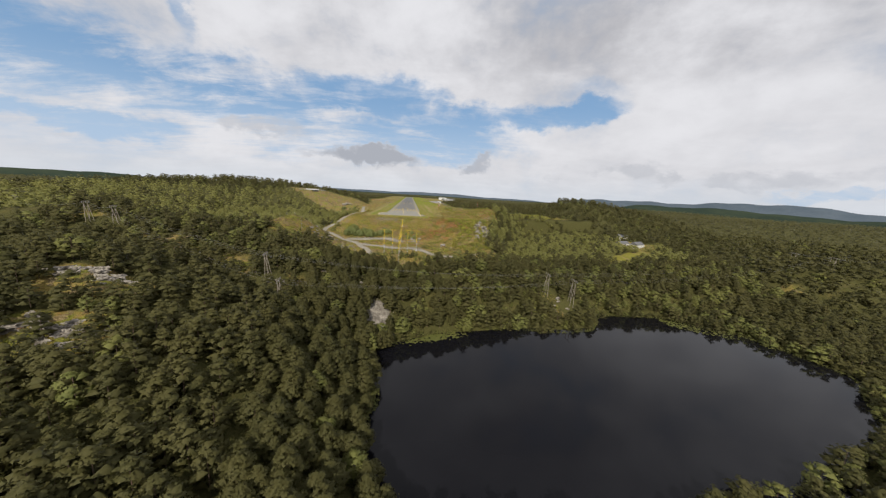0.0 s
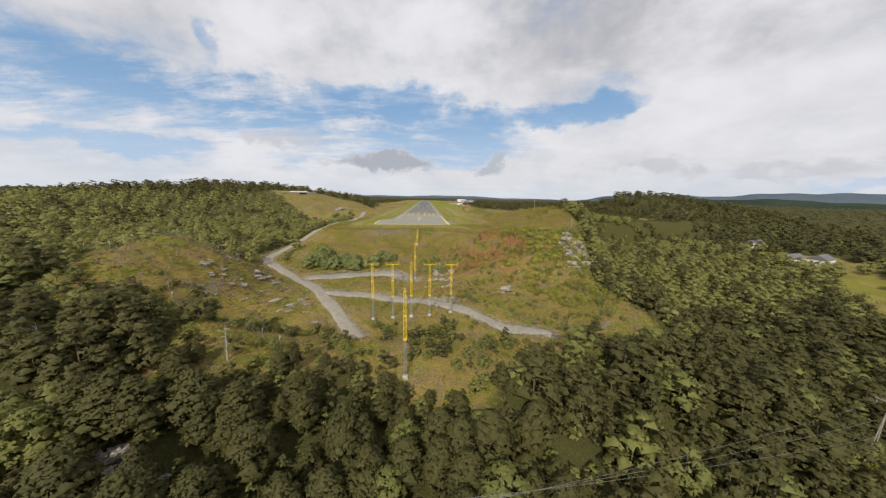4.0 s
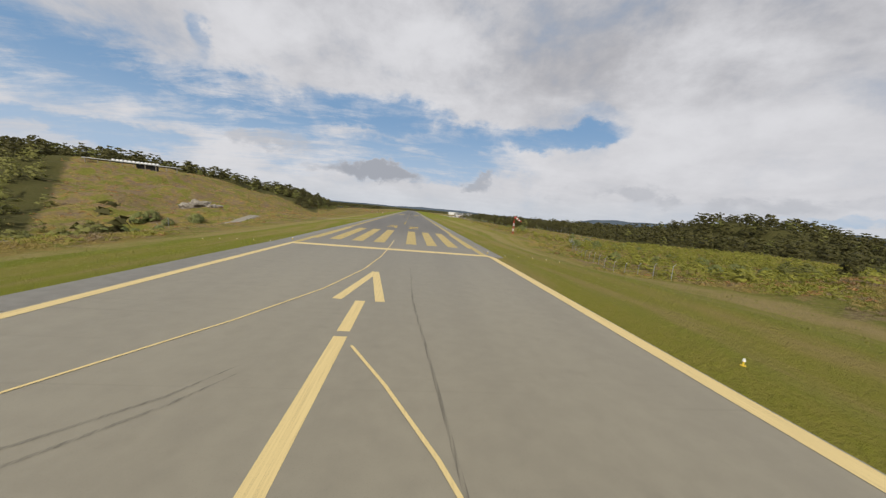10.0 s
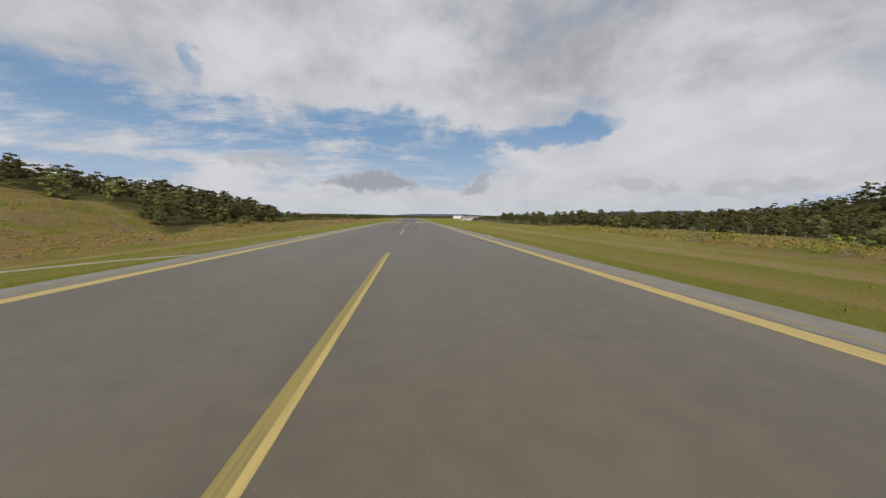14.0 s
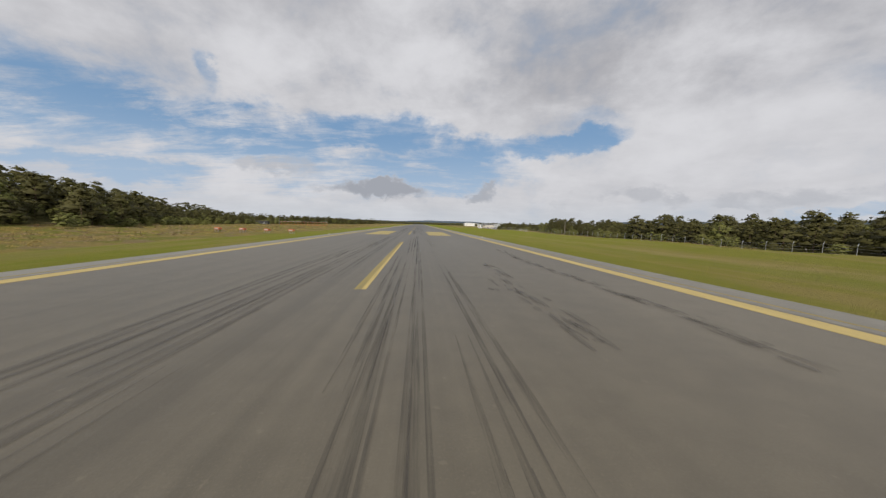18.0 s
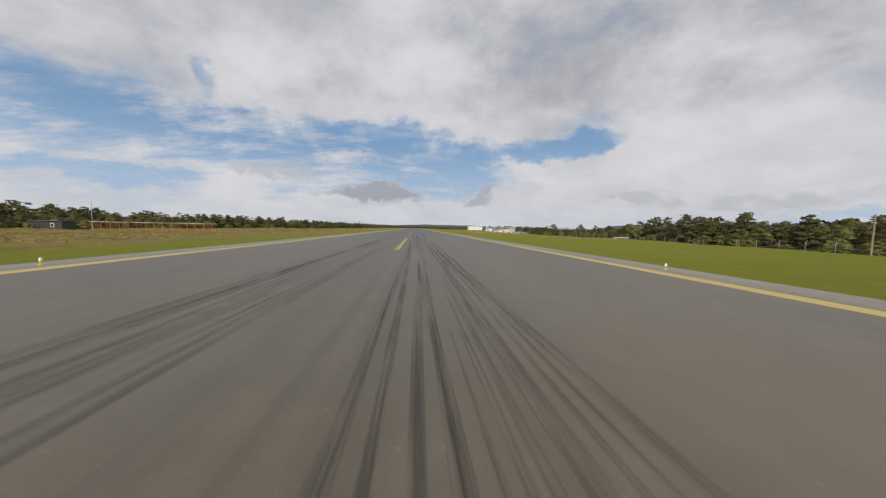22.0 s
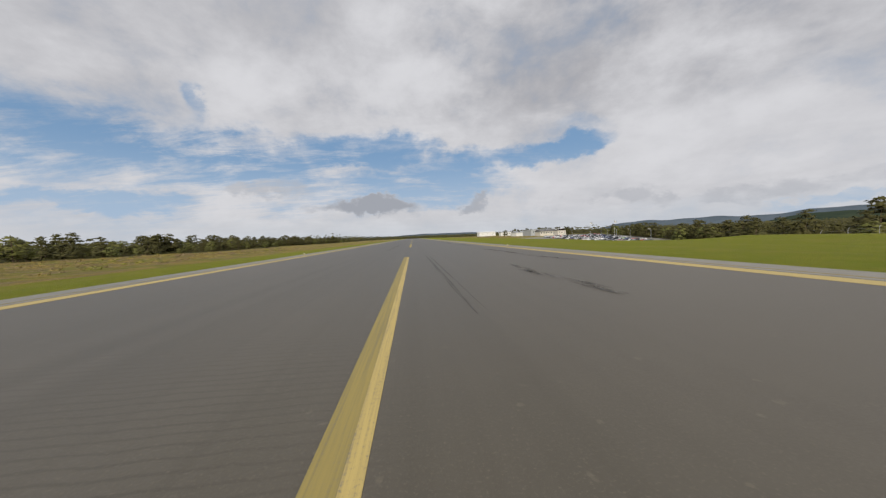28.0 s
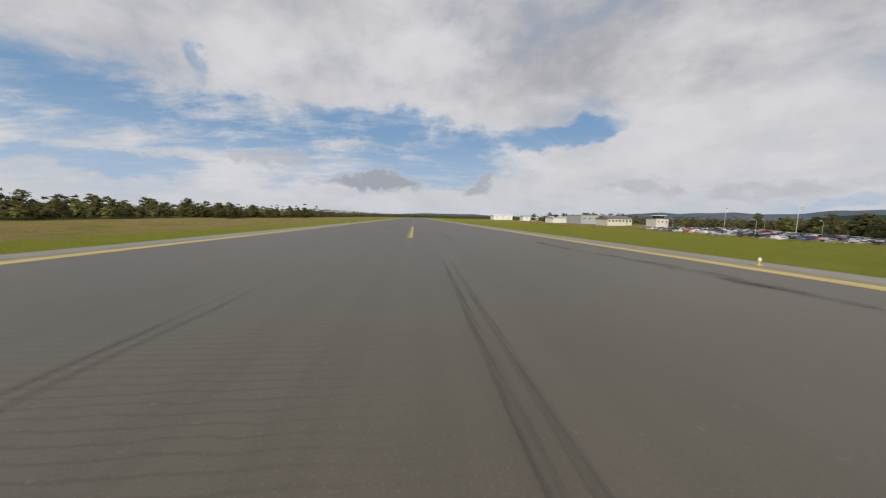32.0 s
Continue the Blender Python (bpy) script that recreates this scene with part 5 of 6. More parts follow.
kx, ky = scatter(-92, -36, -152, -112, 1.25, 75, lambda x, y: heath_here(x, y) * np.clip(1.5 * blotch(x, y, 9, 7) - 0.4, 0, 0.8) * sstep(1.5, 3, track_gap(x, y)))
joined("heather_clumps", "dark brown heather clumps on the rocky knoll", "heather", FROND, BARK, kx, ky, ground(kx, ky), 0.6 + 0.6 * hash01(kx, ky, 2), 76)
kx, ky = scatter(14, 72, -168, -92, 1.9, 77, lambda x, y: heath_here(x, y) * np.clip(1.6 * blotch(x, y, 12, 11) - 0.5 + 0.008 * (x - 30), 0, 0.7))
joined("bushes", "low olive birch bushes on the bracken slope", "bushes", BIRCH_MID, BIRCH, kx, ky, ground(kx, ky) - 0.15, 0.07 + 0.12 * hash01(kx, ky, 2), 78, wide=1.6)


vx, vy = scatter(48, 200, -58, 120, 2.6, 61, lambda x, y: heath_here(x, y) * np.clip(1.5 * blotch(x, y, 19, 4) - 0.5 + 0.012 * (x - 60), 0, 0.8))
joined("bushes", "low green scrub on the rise beside the runway", "bushes", BIRCH_LOW, FERN, vx, vy, ground(vx, vy) - 0.15, 0.12 + 0.18 * hash01(vx, vy, 2), 62, wide=1.5)


def rock_mesh(seed, sx, sy, sz):
    """A broken, jointed outcrop with steep faces."""
    bm = B()
    bmesh.ops.create_icosphere(bm, subdivisions=3, radius=1.0)
    o = Vector((seed * 3.1, seed * 1.7, seed * 0.9))
    for v in bm.verts:
        p = v.co.copy()
        q = Vector((p.x * 1.5, p.y * 1.5, p.z * 2.2)) + o
        block = noise.cell(q * 1.1) * 0.30 + noise.cell(q * 2.3) * 0.16
        v.co = p * (0.86 + block + 0.32 * noise.noise(p * 1.2 + o))
        v.co = Vector((v.co.x * sx, v.co.y * sy, v.co.z * sz + 0.06 * noise.noise(p * 4.0 + o)))
    me = bpy.data.meshes.new("rock")
    bm.to_mesh(me)
    bm.free()
    me.materials.append(ROCK)
    return me


ROCKS = [rock_mesh(k, 1.0, 0.8, 0.62) for k in range(6)]


def rock(x, y, s, label="pale lichened rock outcrop in the heath", turn=0.0, k=0, flat=1.0, sink=0.25, wide=1.0):
    ob = tagged(new("rock", ROCKS[k % 6]), label, "rock", "rock outcrops")
    ob.matrix_world = pose(x, y, gz(x, y) - sink * s * 0.4, 0, 0, turn)
    ob.scale = (s * wide, s, s * flat)
    return ob


rr = random.Random(4)


def outcrop(x, y, n, spread_x, spread_y, s0, s1, label, wide=1.2, flat=0.8):
    for i in range(n):
        rock(x + rr.gauss(0, spread_x), y + rr.gauss(0, spread_y), rr.uniform(s0, s1), label, rr.uniform(-40, 40), rr.randrange(6), flat * rr.uniform(0.7, 1.2), 0.3, wide)


outcrop(-55, -135, 16, 4, 3.5, 0.4, 1.5, "pale grey rock on top of the fenced knoll")
outcrop(-30, -138, 8, 4, 2.0, 0.5, 1.6, "pale broken rock beside the gravel road")
outcrop(-46, -126, 9, 5, 3.5, 0.3, 0.9, "grey rock among the heather of the knoll")
outcrop(9.5, -115.5, 24, 2.2, 5.0, 0.4, 1.5, "grey gneiss outcrop below the light mast", 0.9, 1.15)
outcrop(29, -131, 9, 5.5, 4.0, 0.3, 0.9, "pale rock in the bracken slope")
rock(29.8, -129, 2.4, "tall pale rock face in the bracken slope", 20, 2, 1.1, 0.2, 0.8)
outcrop(-48, -121, 7, 4, 1.6, 0.7, 1.8, "pale rock ledge on the knoll", 1.6, 0.6)
outcrop(-33, -134, 6, 3, 1.6, 0.7, 1.7, "pale rock ledge on the knoll", 1.6, 0.6)
outcrop(57, -116, 7, 2.5, 5, 1.0, 2.2, "steep grey cliff rock at the edge of the wood", 1.0, 1.2)
outcrop(40, -120, 14, 8, 6, 0.3, 0.8, "pale rock in the bracken slope", 1.0, 0.9)
outcrop(61, -108, 9, 3, 5, 1.2, 2.6, "steep grey cliff rock at the edge of the wood", 1.0, 1.2)
outcrop(70, -112, 6, 3, 5, 1.2, 2.4, "steep grey cliff rock at the edge of the wood", 1.0, 1.2)
outcrop(-80, -248, 26, 6, 2.0, 0.8, 2.0, "grey-brown bedded rock ledge in the pine wood", 1.4, 1.0)
outcrop(-71, -267, 26, 7, 1.8, 0.8, 1.9, "grey-brown bedded rock ledge in the pine wood", 1.4, 1.0)
outcrop(-33, -192, 11, 5, 3, 1.0, 2.2, "grey crag above the lake wood", 1.0, 1.2)
outcrop(-8, -196, 8, 5, 2.5, 0.8, 1.8, "grey crag above the lake wood", 1.2, 0.9)
outcrop(91, -188, 8, 5, 3, 0.8, 1.8, "pale rock under the power line poles", 1.2, 0.8)
outcrop(-47, -214, 6, 4, 4, 1.0, 2.0, "pale rock under the power line poles", 1.2, 0.9)
outcrop(-14, -81, 30, 8, 1.8, 0.25, 0.65, "loose pale rubble below the runway end", 1.1, 0.8)
outcrop(-3, -114.5, 16, 2.2, 2.6, 0.2, 0.6, "pile of blasted rock at the end of the spur road", 1.0, 0.8)
outcrop(9, -134.5, 12, 2.6, 0.9, 0.3, 0.7, "pile of blasted rock beside the gravel road", 1.0, 0.9)
outcrop(72, -12, 4, 3, 2, 0.5, 1.1, "pale rock in the heath", 1.5, 0.6)
for k, (dx, dy, s) in enumerate(((0, 0, 4.2), (4.5, 1.5, 2.4), (-3.5, 1.0, 2.8))):
    rock(-78 + dx, 82 + dy, s, "large smooth grey boulder beside the runway strip", 25 * k, k, 1.25, 0.1, 1.3)


def stones(name, label, n, seed, at, s0, s1, mat=ROCK):
    """Small loose stones as one object."""
    r = np.random.RandomState(seed)
    pv = OCT_V * np.array([1, 0.8, 0.6])
    X, Y = at(r, n)
    joined(name, label, "stones", [(pv * (0.75 + 0.5 * np.random.RandomState(k).rand(6, 1)), OCT_F) for k in range(5)], mat, X, Y, ground(X, Y) + 0.02, s0 + (s1 - s0) * r.rand(n) ** 2, seed)


stones("scree", "bank of pale dumped stones above the lake", 2600, 41, lambda r, n: (-6.2 + r.normal(0, 2.3, n), -217.5 + r.normal(0, 4.2, n)), 0.16, 0.45)
stones("gravel", "pale gravel washed out beside the turning pad", 3000, 47, lambda r, n: (16.3 + np.abs(r.normal(0, 1, n)) * (0.5 + 1.4 * sstep(-42, -62, (q := -56 + r.normal(0, 6, n)))), q), 0.012, 0.04, RUBBLE)
stones("rubble", "pale rubble on the bank below the runway end", 2400, 42, lambda r, n: (np.array([-17.0, -9.0, 3.0])[r.choice(3, n, p=[0.5, 0.35, 0.15])] + r.normal(0, 3.4, n), -80.6 + r.normal(0, 1.5, n)), 0.06, 0.24, RUBBLE)
stones("rubble", "pale blasted stones beside the gravel road", 900, 48, lambda r, n: (8.5 + r.normal(0, 2.6, n), -133.8 + r.normal(0, 1.1, n)), 0.06, 0.26, RUBBLE)
stones("rubble", "fan of gravel at the end of the spur road", 900, 49, lambda r, n: (-3.0 + r.normal(0, 2.6, n), -113.5 + r.normal(0, 1.8, n)), 0.05, 0.20, RUBBLE)


def along(line, r, n, off):
    k = r.randint(0, len(line) - 1, n)
    t = r.rand(n)
    a, b = np.array(line)[k], np.array(line)[k + 1]
    d = (b - a) / np.linalg.norm(b - a, axis=1)[:, None]
    p = a + (b - a) * t[:, None]
    o = (off + r.normal(0, 0.5, n)) * np.where(r.rand(n) < 0.5, -1, 1)
    return p[:, 0] - d[:, 1] * o, p[:, 1] + d[:, 0] * o


for j, (key, (line, w)) in enumerate(TRACKS.items()):
    stones("verge_stones", "pale stones along the gravel road", 1300, 43 + j, lambda r, n, line=line, w=w: along(line, r, n, w / 2 + 0.5), 0.07, 0.32)


# ---- water lilies and reeds ----
def lilies(n, seed, ring):
    r = np.random.RandomState(seed)
    k = 7
    a = np.arange(k) / k * 5.6
    pv = np.concatenate([[[0, 0, 0]], np.stack([np.cos(a), np.sin(a), 0 * a + 0.02], -1)])
    pf = np.array([(0, i + 1, i + 2) for i in range(k - 1)])
    X, Y = ring(r, n)
    keep = (lake_gap(X, Y) < -0.3) & (lake_gap(X, Y) > -9)
    X, Y = X[keep], Y[keep]
    joined("water_lilies", "floating yellow-green water lily leaves along the shore", "water lilies", [(pv, pf)], LILY, X, Y, X * 0 - 39.97, 0.25 + 0.5 * r.rand(len(X)), seed)


lilies(2500, 51, lambda r, n: (r.normal(8, 9, n), r.normal(-217, 3.5, n)))
lilies(1500, 52, lambda r, n: (r.uniform(140, 190, n), r.normal(-206, 8, n)))
REED = [clump_arrays(60 + k, 12, 0.8, 0.9, 2.5) for k in range(3)]
ex, ey = scatter(-20, 200, -300, -175, 0.9, 54, lambda x, y: ((lake_gap(x, y) > -0.6) & (lake_gap(x, y) < 1.6)) * 0.8 + ((np.hypot((x - 122) / 2.2, y + 190) < 7) & (lake_gap(x, y) > -0.5)) * 0.9)
joined("reeds", "bright green sedge along the lake shore", "sedge", REED, BIRCH, ex, ey, np.maximum(ground(ex, ey), -40.05), 0.7 + 0.6 * hash01(ex, ey, 1), 55)


# ---- approach light masts ----
def lattice(bm, w0, w1, z0, z1, r, bays):
    """A square lattice from z0 to z1."""
    def corner(i, z):
        t = (z - z0) / (z1 - z0)
        w = (w0 + (w1 - w0) * t) / 2
        return Vector(((w, w, -w, -w)[i], (w, -w, -w, w)[i], z))
    for i in range(4):
        rod(bm, corner(i, z0), corner(i, z1), r, 4)
        for k in range(bays):
            za, zb = z0 + (z1 - z0) * k / bays, z0 + (z1 - z0) * (k + 1) / bays
            p, q = (i, (i + 1) % 4) if k % 2 else ((i + 1) % 4, i)
            rod(bm, corner(p, za), corner(q, zb), r * 0.7, 3)
    return bm


def light_mast(x, y, top, wide, lamps, frangible=0.6):
    g = gz(x, y)
    h = top - g
    t = thing("approach_light_mast", "tall yellow lattice approach light mast on a grey lower section", "light mast", (x, y, g), 0, "approach light masts")
    bm = B()
    box(bm, (0.95, 0.95, 0.7), (0, 0, 0.0), 0, 0.06)
    part("footing", bm, CONCRETE, t, "pale concrete footing")
    zs = max(0.4, h * (1 - frangible))
    if zs > 1:
        part("lower_section", lattice(B(), 0.42, 0.42, 0.35, zs, 0.035, max(3, int(zs / 0.6))), GALV, t, "grey galvanised lattice section")
    mid = (zs + h) / 2
    part("mid_section", lattice(B(), 0.52, 0.50, zs, mid, 0.04, max(3, int((mid - zs) / 0.55))), YSTEEL, t)
    part("upper_section", lattice(B(), 0.44, 0.40, mid, h, 0.036, max(3, int((h - mid) / 0.5))), YSTEEL, t)
    for z in (zs, mid):
        part("collar", box(B(), (0.62, 0.62, 0.16), (0, 0, z), 0, 0.02), YSTEEL, t)
    part("top_plate", box(B(), (0.5, 0.5, 0.06), (0, 0, h), 0, 0.01), YSTEEL, t)
    spots = [0.0]
    if lamps > 1:
        part("crossbar", box(B(), (wide, 0.12, 0.12), (0, 0, h + 0.1), 0, 0.01), YSTEEL, t)
        spots = [(-0.5 + k / (lamps - 1)) * wide for k in range(lamps)]
    for sx in spots:
        lamp = part("lamp", rod(rod(B(), (sx, 0, h - (0.35 if lamps > 1 else 0)), (sx, 0, h + 0.45), 0.04, 6), (sx, -0.18, h + 0.45), (sx, 0.16, h + 0.52), 0.14, 10, 0.11), YSTEEL, t)
        part("lens", rod(B(), (sx, -0.2, h + 0.45), (sx, -0.18, h + 0.45), 0.11, 10), GALV, lamp, "pale glass lens")
    return t


for x in (-10.2, -4.9, 4.9, 10.6):
    light_mast(x, -143.4, -4.3, 3.3, 2)
light_mast(0.0, -143.4, -4.1, 1, 1)
light_mast(0.0, -114.4, -2.8, 1, 1, 0.75)
light_mast(0.0, -87.8, -1.1, 1, 1, 0.95)
light_mast(0.2, -171.0, -2.9, 1, 1, 0.55)


def banded_pole(name, label, category, x, y, h, r, bands):
    t = thing(name, label, category, (x, y, gz(x, y)))
    for k in range(bands):
        part("band", rod(B(), (0, 0, h * k / bands - (0.3 if k == 0 else 0)), (0, 0, h * (k + 1) / bands), r, 8), RED if k % 2 == 0 else WHITE, t)
    part("cap", rod(B(), (0, 0, h), (0, 0, h + 0.3), r * 1.6, 8, 0.05), RED, t)
    for a in (0.3, 2.4, 4.5):
        part("guy_wire", rod(B(), (0, 0, h * 0.7), (cos(a) * h * 0.4, sin(a) * h * 0.4, -0.5), 0.012, 3), WIRE, t)
    return t


banded_pole("obstacle_mast", "tall red and white banded obstacle mast in the heath", "mast", 76.5, -19, 8.2, 0.10, 7)


def windsock(x, y):
    t = thing("windsock", "red and white striped windsock on a banded lattice mast", "windsock", (x, y, gz(x, y)))
    for k in range(5):
        part("mast_section", lattice(B(), 0.55 - 0.03 * k, 0.52 - 0.03 * k, k * 1.05, (k + 1) * 1.05, 0.035, 2), WHITE if k % 2 else RED, t)
    part("top_pole", rod(B(), (0, 0, 5.2), (0, 0, 7.4), 0.045, 8), RED, t)
    part("obstacle_lamp", rod(rod(B(), (0, 0, 7.3), (0, 0, 7.45), 0.3, 12), (0, 0, 7.45), (0, 0, 7.65), 0.2, 12, 0.1), WHITE, t)
    a = Vector((0.25, 0.1, 6.75))
    d = Vector((0.80, -0.12, -0.52)).normalized()
    part("hoop", rod(B(), a - d * 0.1, a, 0.43, 16), GALV, t)
    sock = part("sock", rod(B(), a, a + d * 0.62, 0.42, 16, 0.40), RED, t)
    for k in range(1, 5):
        part("sock_band", rod(B(), a + d * 0.62 * k, a + d * 0.62 * (k + 1), 0.42 - 0.05 * k, 16, 0.37 - 0.05 * k), WHITE if k % 2 else RED, sock)
    return t


windsock(43.6, 75.6)


# ---- airfield lights and boxes ----
def edge_light(x, y, kind="white"):
    t = thing("edge_light", "small elevated runway edge light on a yellow stem", "runway light", (x, y, -0.012 if abs(x) < 16 and y > 0 else gz(x, y)), 0, "runway edge lights")
    part("base", rod(B(), (0, 0, -0.1), (0, 0, 0.03), 0.11, 10), YSTEEL, t)
    part("stem", rod(B(), (0, 0, 0.05), (0, 0, 0.2), 0.035, 8), YSTEEL, t)
    part("lens", rod(B(), (0, 0, 0.2), (0, 0, 0.33), 0.07, 10, 0.04), WHITE, t, "clear glass dome")
    return t


first = edge_light(15.0, 3.2)
for k in range(0, 21):
    for s in (-1, 1):
        if k or s < 0:
            copy_thing(first, pose(15.0 * s, 3.2 + 59.35 * k, -0.012))
for x in (-19, -12.5, -6, 6, 12, 17.5):
    copy_thing(first, pose(x, -72.4, gz(x, -72.4))).scale = (0.75, 0.75, 0.7)
for k in range(5):
    for s in (-1, 1):
        copy_thing(first, pose(s * (17.0 + 2.2 * k), 0.5, gz(s * (17.0 + 2.2 * k), 0.5))).scale = (0.6, 0.6, 0.55)
for x, y in ((17.2, -58), (17.4, -33), (-24.5, -52), (-24.6, -66)):
    copy_thing(first, pose(x, y, gz(x, y)))


def papi(x, y):
    t = thing("glide_slope_light", "low white and red slope indicator light box on legs", "light box", (x, y, gz(x, y)), 0, "slope indicator lights")
    part("housing", box(B(), (0.95, 1.1, 0.42), (0, 0, 0.75), 0, 0.05), ORANGE, t)
    part("front", box(B(), (0.7, 0.04, 0.2), (0, -0.57, 0.75), 0, 0.01), GALV, t, "pale front with lenses")
    for dx in (-0.35, 0.35):
        for dy in (-0.4, 0.4):
            part("leg", rod(B(), (dx, dy, -0.15), (dx, dy, 0.55), 0.035, 6), GALV, t)
    return t


first_papi = papi(-24.7, 247.5)
for k in range(1, 4):
    copy_thing(first_papi, pose(-24.7 - 4.9 * k, 247.3, gz(-24.7 - 4.9 * k, 247.3)))


def localizer():
    x0, y0, x1, y1 = -79.5, 370, -54.5, 375
    turn = math.degrees(math.atan2(y1 - y0, x1 - x0))
    n = math.hypot(x1 - x0, y1 - y0)
    z = gz(-67, 372.5)
    t = thing("antenna_array", "long orange steel antenna frame with a pale top rail", "antenna array", ((x0 + x1) / 2, (y0 + y1) / 2, z), turn)
    for k in range(15):
        u = -n / 2 + n * k / 14
        for dy in (-0.9, 0.9):
            part("post", rod(B(), (u, dy, -0.6), (u, dy, 2.25), 0.055, 6), ORANGE, t)
        part("brace", rod(B(), (u, -0.9, 0.3), (u, 0.9, 2.2), 0.03, 5), ORANGE, t)
    for dy in (-0.9, 0.9):
        part("top_rail", box(B(), (n + 0.6, 0.12, 0.14), (0, dy, 2.3), 0, 0.02), ORANGE, t)
    part("roof_strip", box(B(), (n + 0.9, 2.3, 0.07), (0, 0, 2.42), 0, 0.02), WHITE, t, "pale flat top strip")
    part("low_rail", box(B(), (n, 0.08, 0.1), (0, 0.9, 0.35), 0, 0.01), ORANGE, t)


localizer()


def cabin(x, y):
    t = thing("equipment_cabin", "black-stained equipment cabin with a small white window", "cabin", (x, y, gz(x, y)), 10)
    part("wall", box(B(), (6.2, 4.0, 2.6), (0, 0, 1.2), 0, 0.04), DARKBOARD, t)
    part("roof", box(B(), (6.7, 4.5, 0.16), (0, 0, 2.58), 0, 0.03), ROOFGREY, t)
    w = part("window", box(B(), (0.8, 0.06, 1.0), (1.2, -2.02, 1.5), 0, 0.01), WHITE, t, "white window frame")
    part("pane", box(B(), (0.55, 0.04, 0.75), (1.2, -2.05, 1.5)), GLASS, w)
    part("door", box(B(), (0.9, 0.06, 2.0), (-1.7, -2.02, 1.0), 0, 0.01), DARKBOARD, t)


cabin(-91, 372)
mast = thing("antenna_mast", "thin grey antenna mast beside the cabin", "mast", (-81, 371, gz(-81, 371)))
part("pole", rod(B(), (0, 0, -0.4), (0, 0, 7.6), 0.07, 8, 0.04), GALV, mast)
part("rod", rod(B(), (-0.4, 0, 7.2), (0.4, 0, 7.2), 0.02, 5), GALV, mast)
post = thing("pole", "grey wooden pole by the fence", "pole", (75.4, 327.8, gz(75.4, 327.8)))
part("shaft", rod(B(), (0, 0, -0.5), (0, 0, 7.4), 0.13, 10, 0.10), POLEWOOD, post)
part("cap", rod(B(), (0, 0, 7.4), (0, 0, 7.46), 0.12, 10), GALV, post)
gate = thing("barrier_frame", "white steel barrier frame on the grass", "barrier", (75.6, 388.7, gz(75.6, 388.7)), 0)
for dx in (-2.7, -1.9, 1.9, 2.7):
    part("leg", box(B(), (0.09, 0.09, 1.7), (dx, 0, 0.65), 0, 0.01), WHITE, gate)
part("top_beam", box(B(), (5.7, 0.14, 0.17), (0, 0, 1.45), 0, 0.02), WHITE, gate)
part("low_beam", box(B(), (0.9, 0.12, 0.12), (-2.3, 0, 0.6), 0, 0.01), WHITE, gate)
part("low_beam", box(B(), (0.9, 0.12, 0.12), (2.3, 0, 0.6), 0, 0.01), WHITE, gate)


def cable(name, pts, r, parent):
    """One continuous thin line through the points."""
    verts, faces = [], []
    for i, p in enumerate(pts):
        d = (pts[min(i + 1, len(pts) - 1)] - pts[max(i - 1, 0)]).normalized()
        side = d.cross(Vector((0, 0, 1))).normalized()
        up = side.cross(d)
        verts += [p + up * r, p - up * r * 0.5 + side * r * 0.87, p - up * r * 0.5 - side * r * 0.87]
        if i:
            a, b = 3 * i - 3, 3 * i
            faces += [(a + k, a + (k + 1) % 3, b + (k + 1) % 3, b + k) for k in range(3)]
    return part(name, mesh_of(name, verts, faces, WIRE), WIRE, parent)


# ---- fences ----
FENCE_POST = rod(rod(B(), (0, 0, -0.5), (0, 0, 2.1), 0.04, 6), (0, 0, 2.1), (0.32, 0, 2.5), 0.035, 6)
fm = bpy.data.meshes.new("post")
FENCE_POST.to_mesh(fm)
FENCE_POST.free()
fm.materials.append(GALV)


def fence(line, label, lean=90.0, step=4.5):
    t = thing("fence", label, "fence")
    pts = []
    for a, b in zip(line, line[1:]):
        k = max(1, round(math.dist(a, b) / step))
        pts += [(a[0] + (b[0] - a[0]) * i / k, a[1] + (b[1] - a[1]) * i / k) for i in range(k)]
    pts.append(line[-1])
    tops = []
    for i, (x, y) in enumerate(pts):
        a, b = pts[max(i - 1, 0)], pts[min(i + 1, len(pts) - 1)]
        ob = part("post", fm, GALV, t)
        ob.matrix_world = pose(x, y, gz(x, y), 0, 0, math.degrees(math.atan2(b[1] - a[1], b[0] - a[0])) + lean)
        tops.append(Vector((x, y, gz(x, y))))
    for h in (0.35, 0.95, 1.5, 2.05):
        cable("wire", [p + Vector((0, 0, h)) for p in tops], 0.013, t)


fence([(40, -5), (44, 16), (55, 49), (79, 96), (110, 128), (104, 175), (86, 222), (77, 260), (79, 330), (82, 420), (88, 490)], "grey steel perimeter fence with angled post tops", -90)
fence([(58, -108), (64, -97), (72, -84), (80, -66)], "grey steel perimeter fence with angled post tops", -90)
fence([(-63, -138), (-60, -146), (-55, -151), (-47, -154.5), (-33, -161), (-25, -164)], "sagging grey wire fence down the side of the knoll", 90)
fence([(-84, -140), (-74, -131), (-66, -125), (-56, -124), (-64, -108), (-64, -98), (-59, -80), (-54, -50), (-60, 0), (-66, 50)], "grey steel perimeter fence over the knoll", 90)


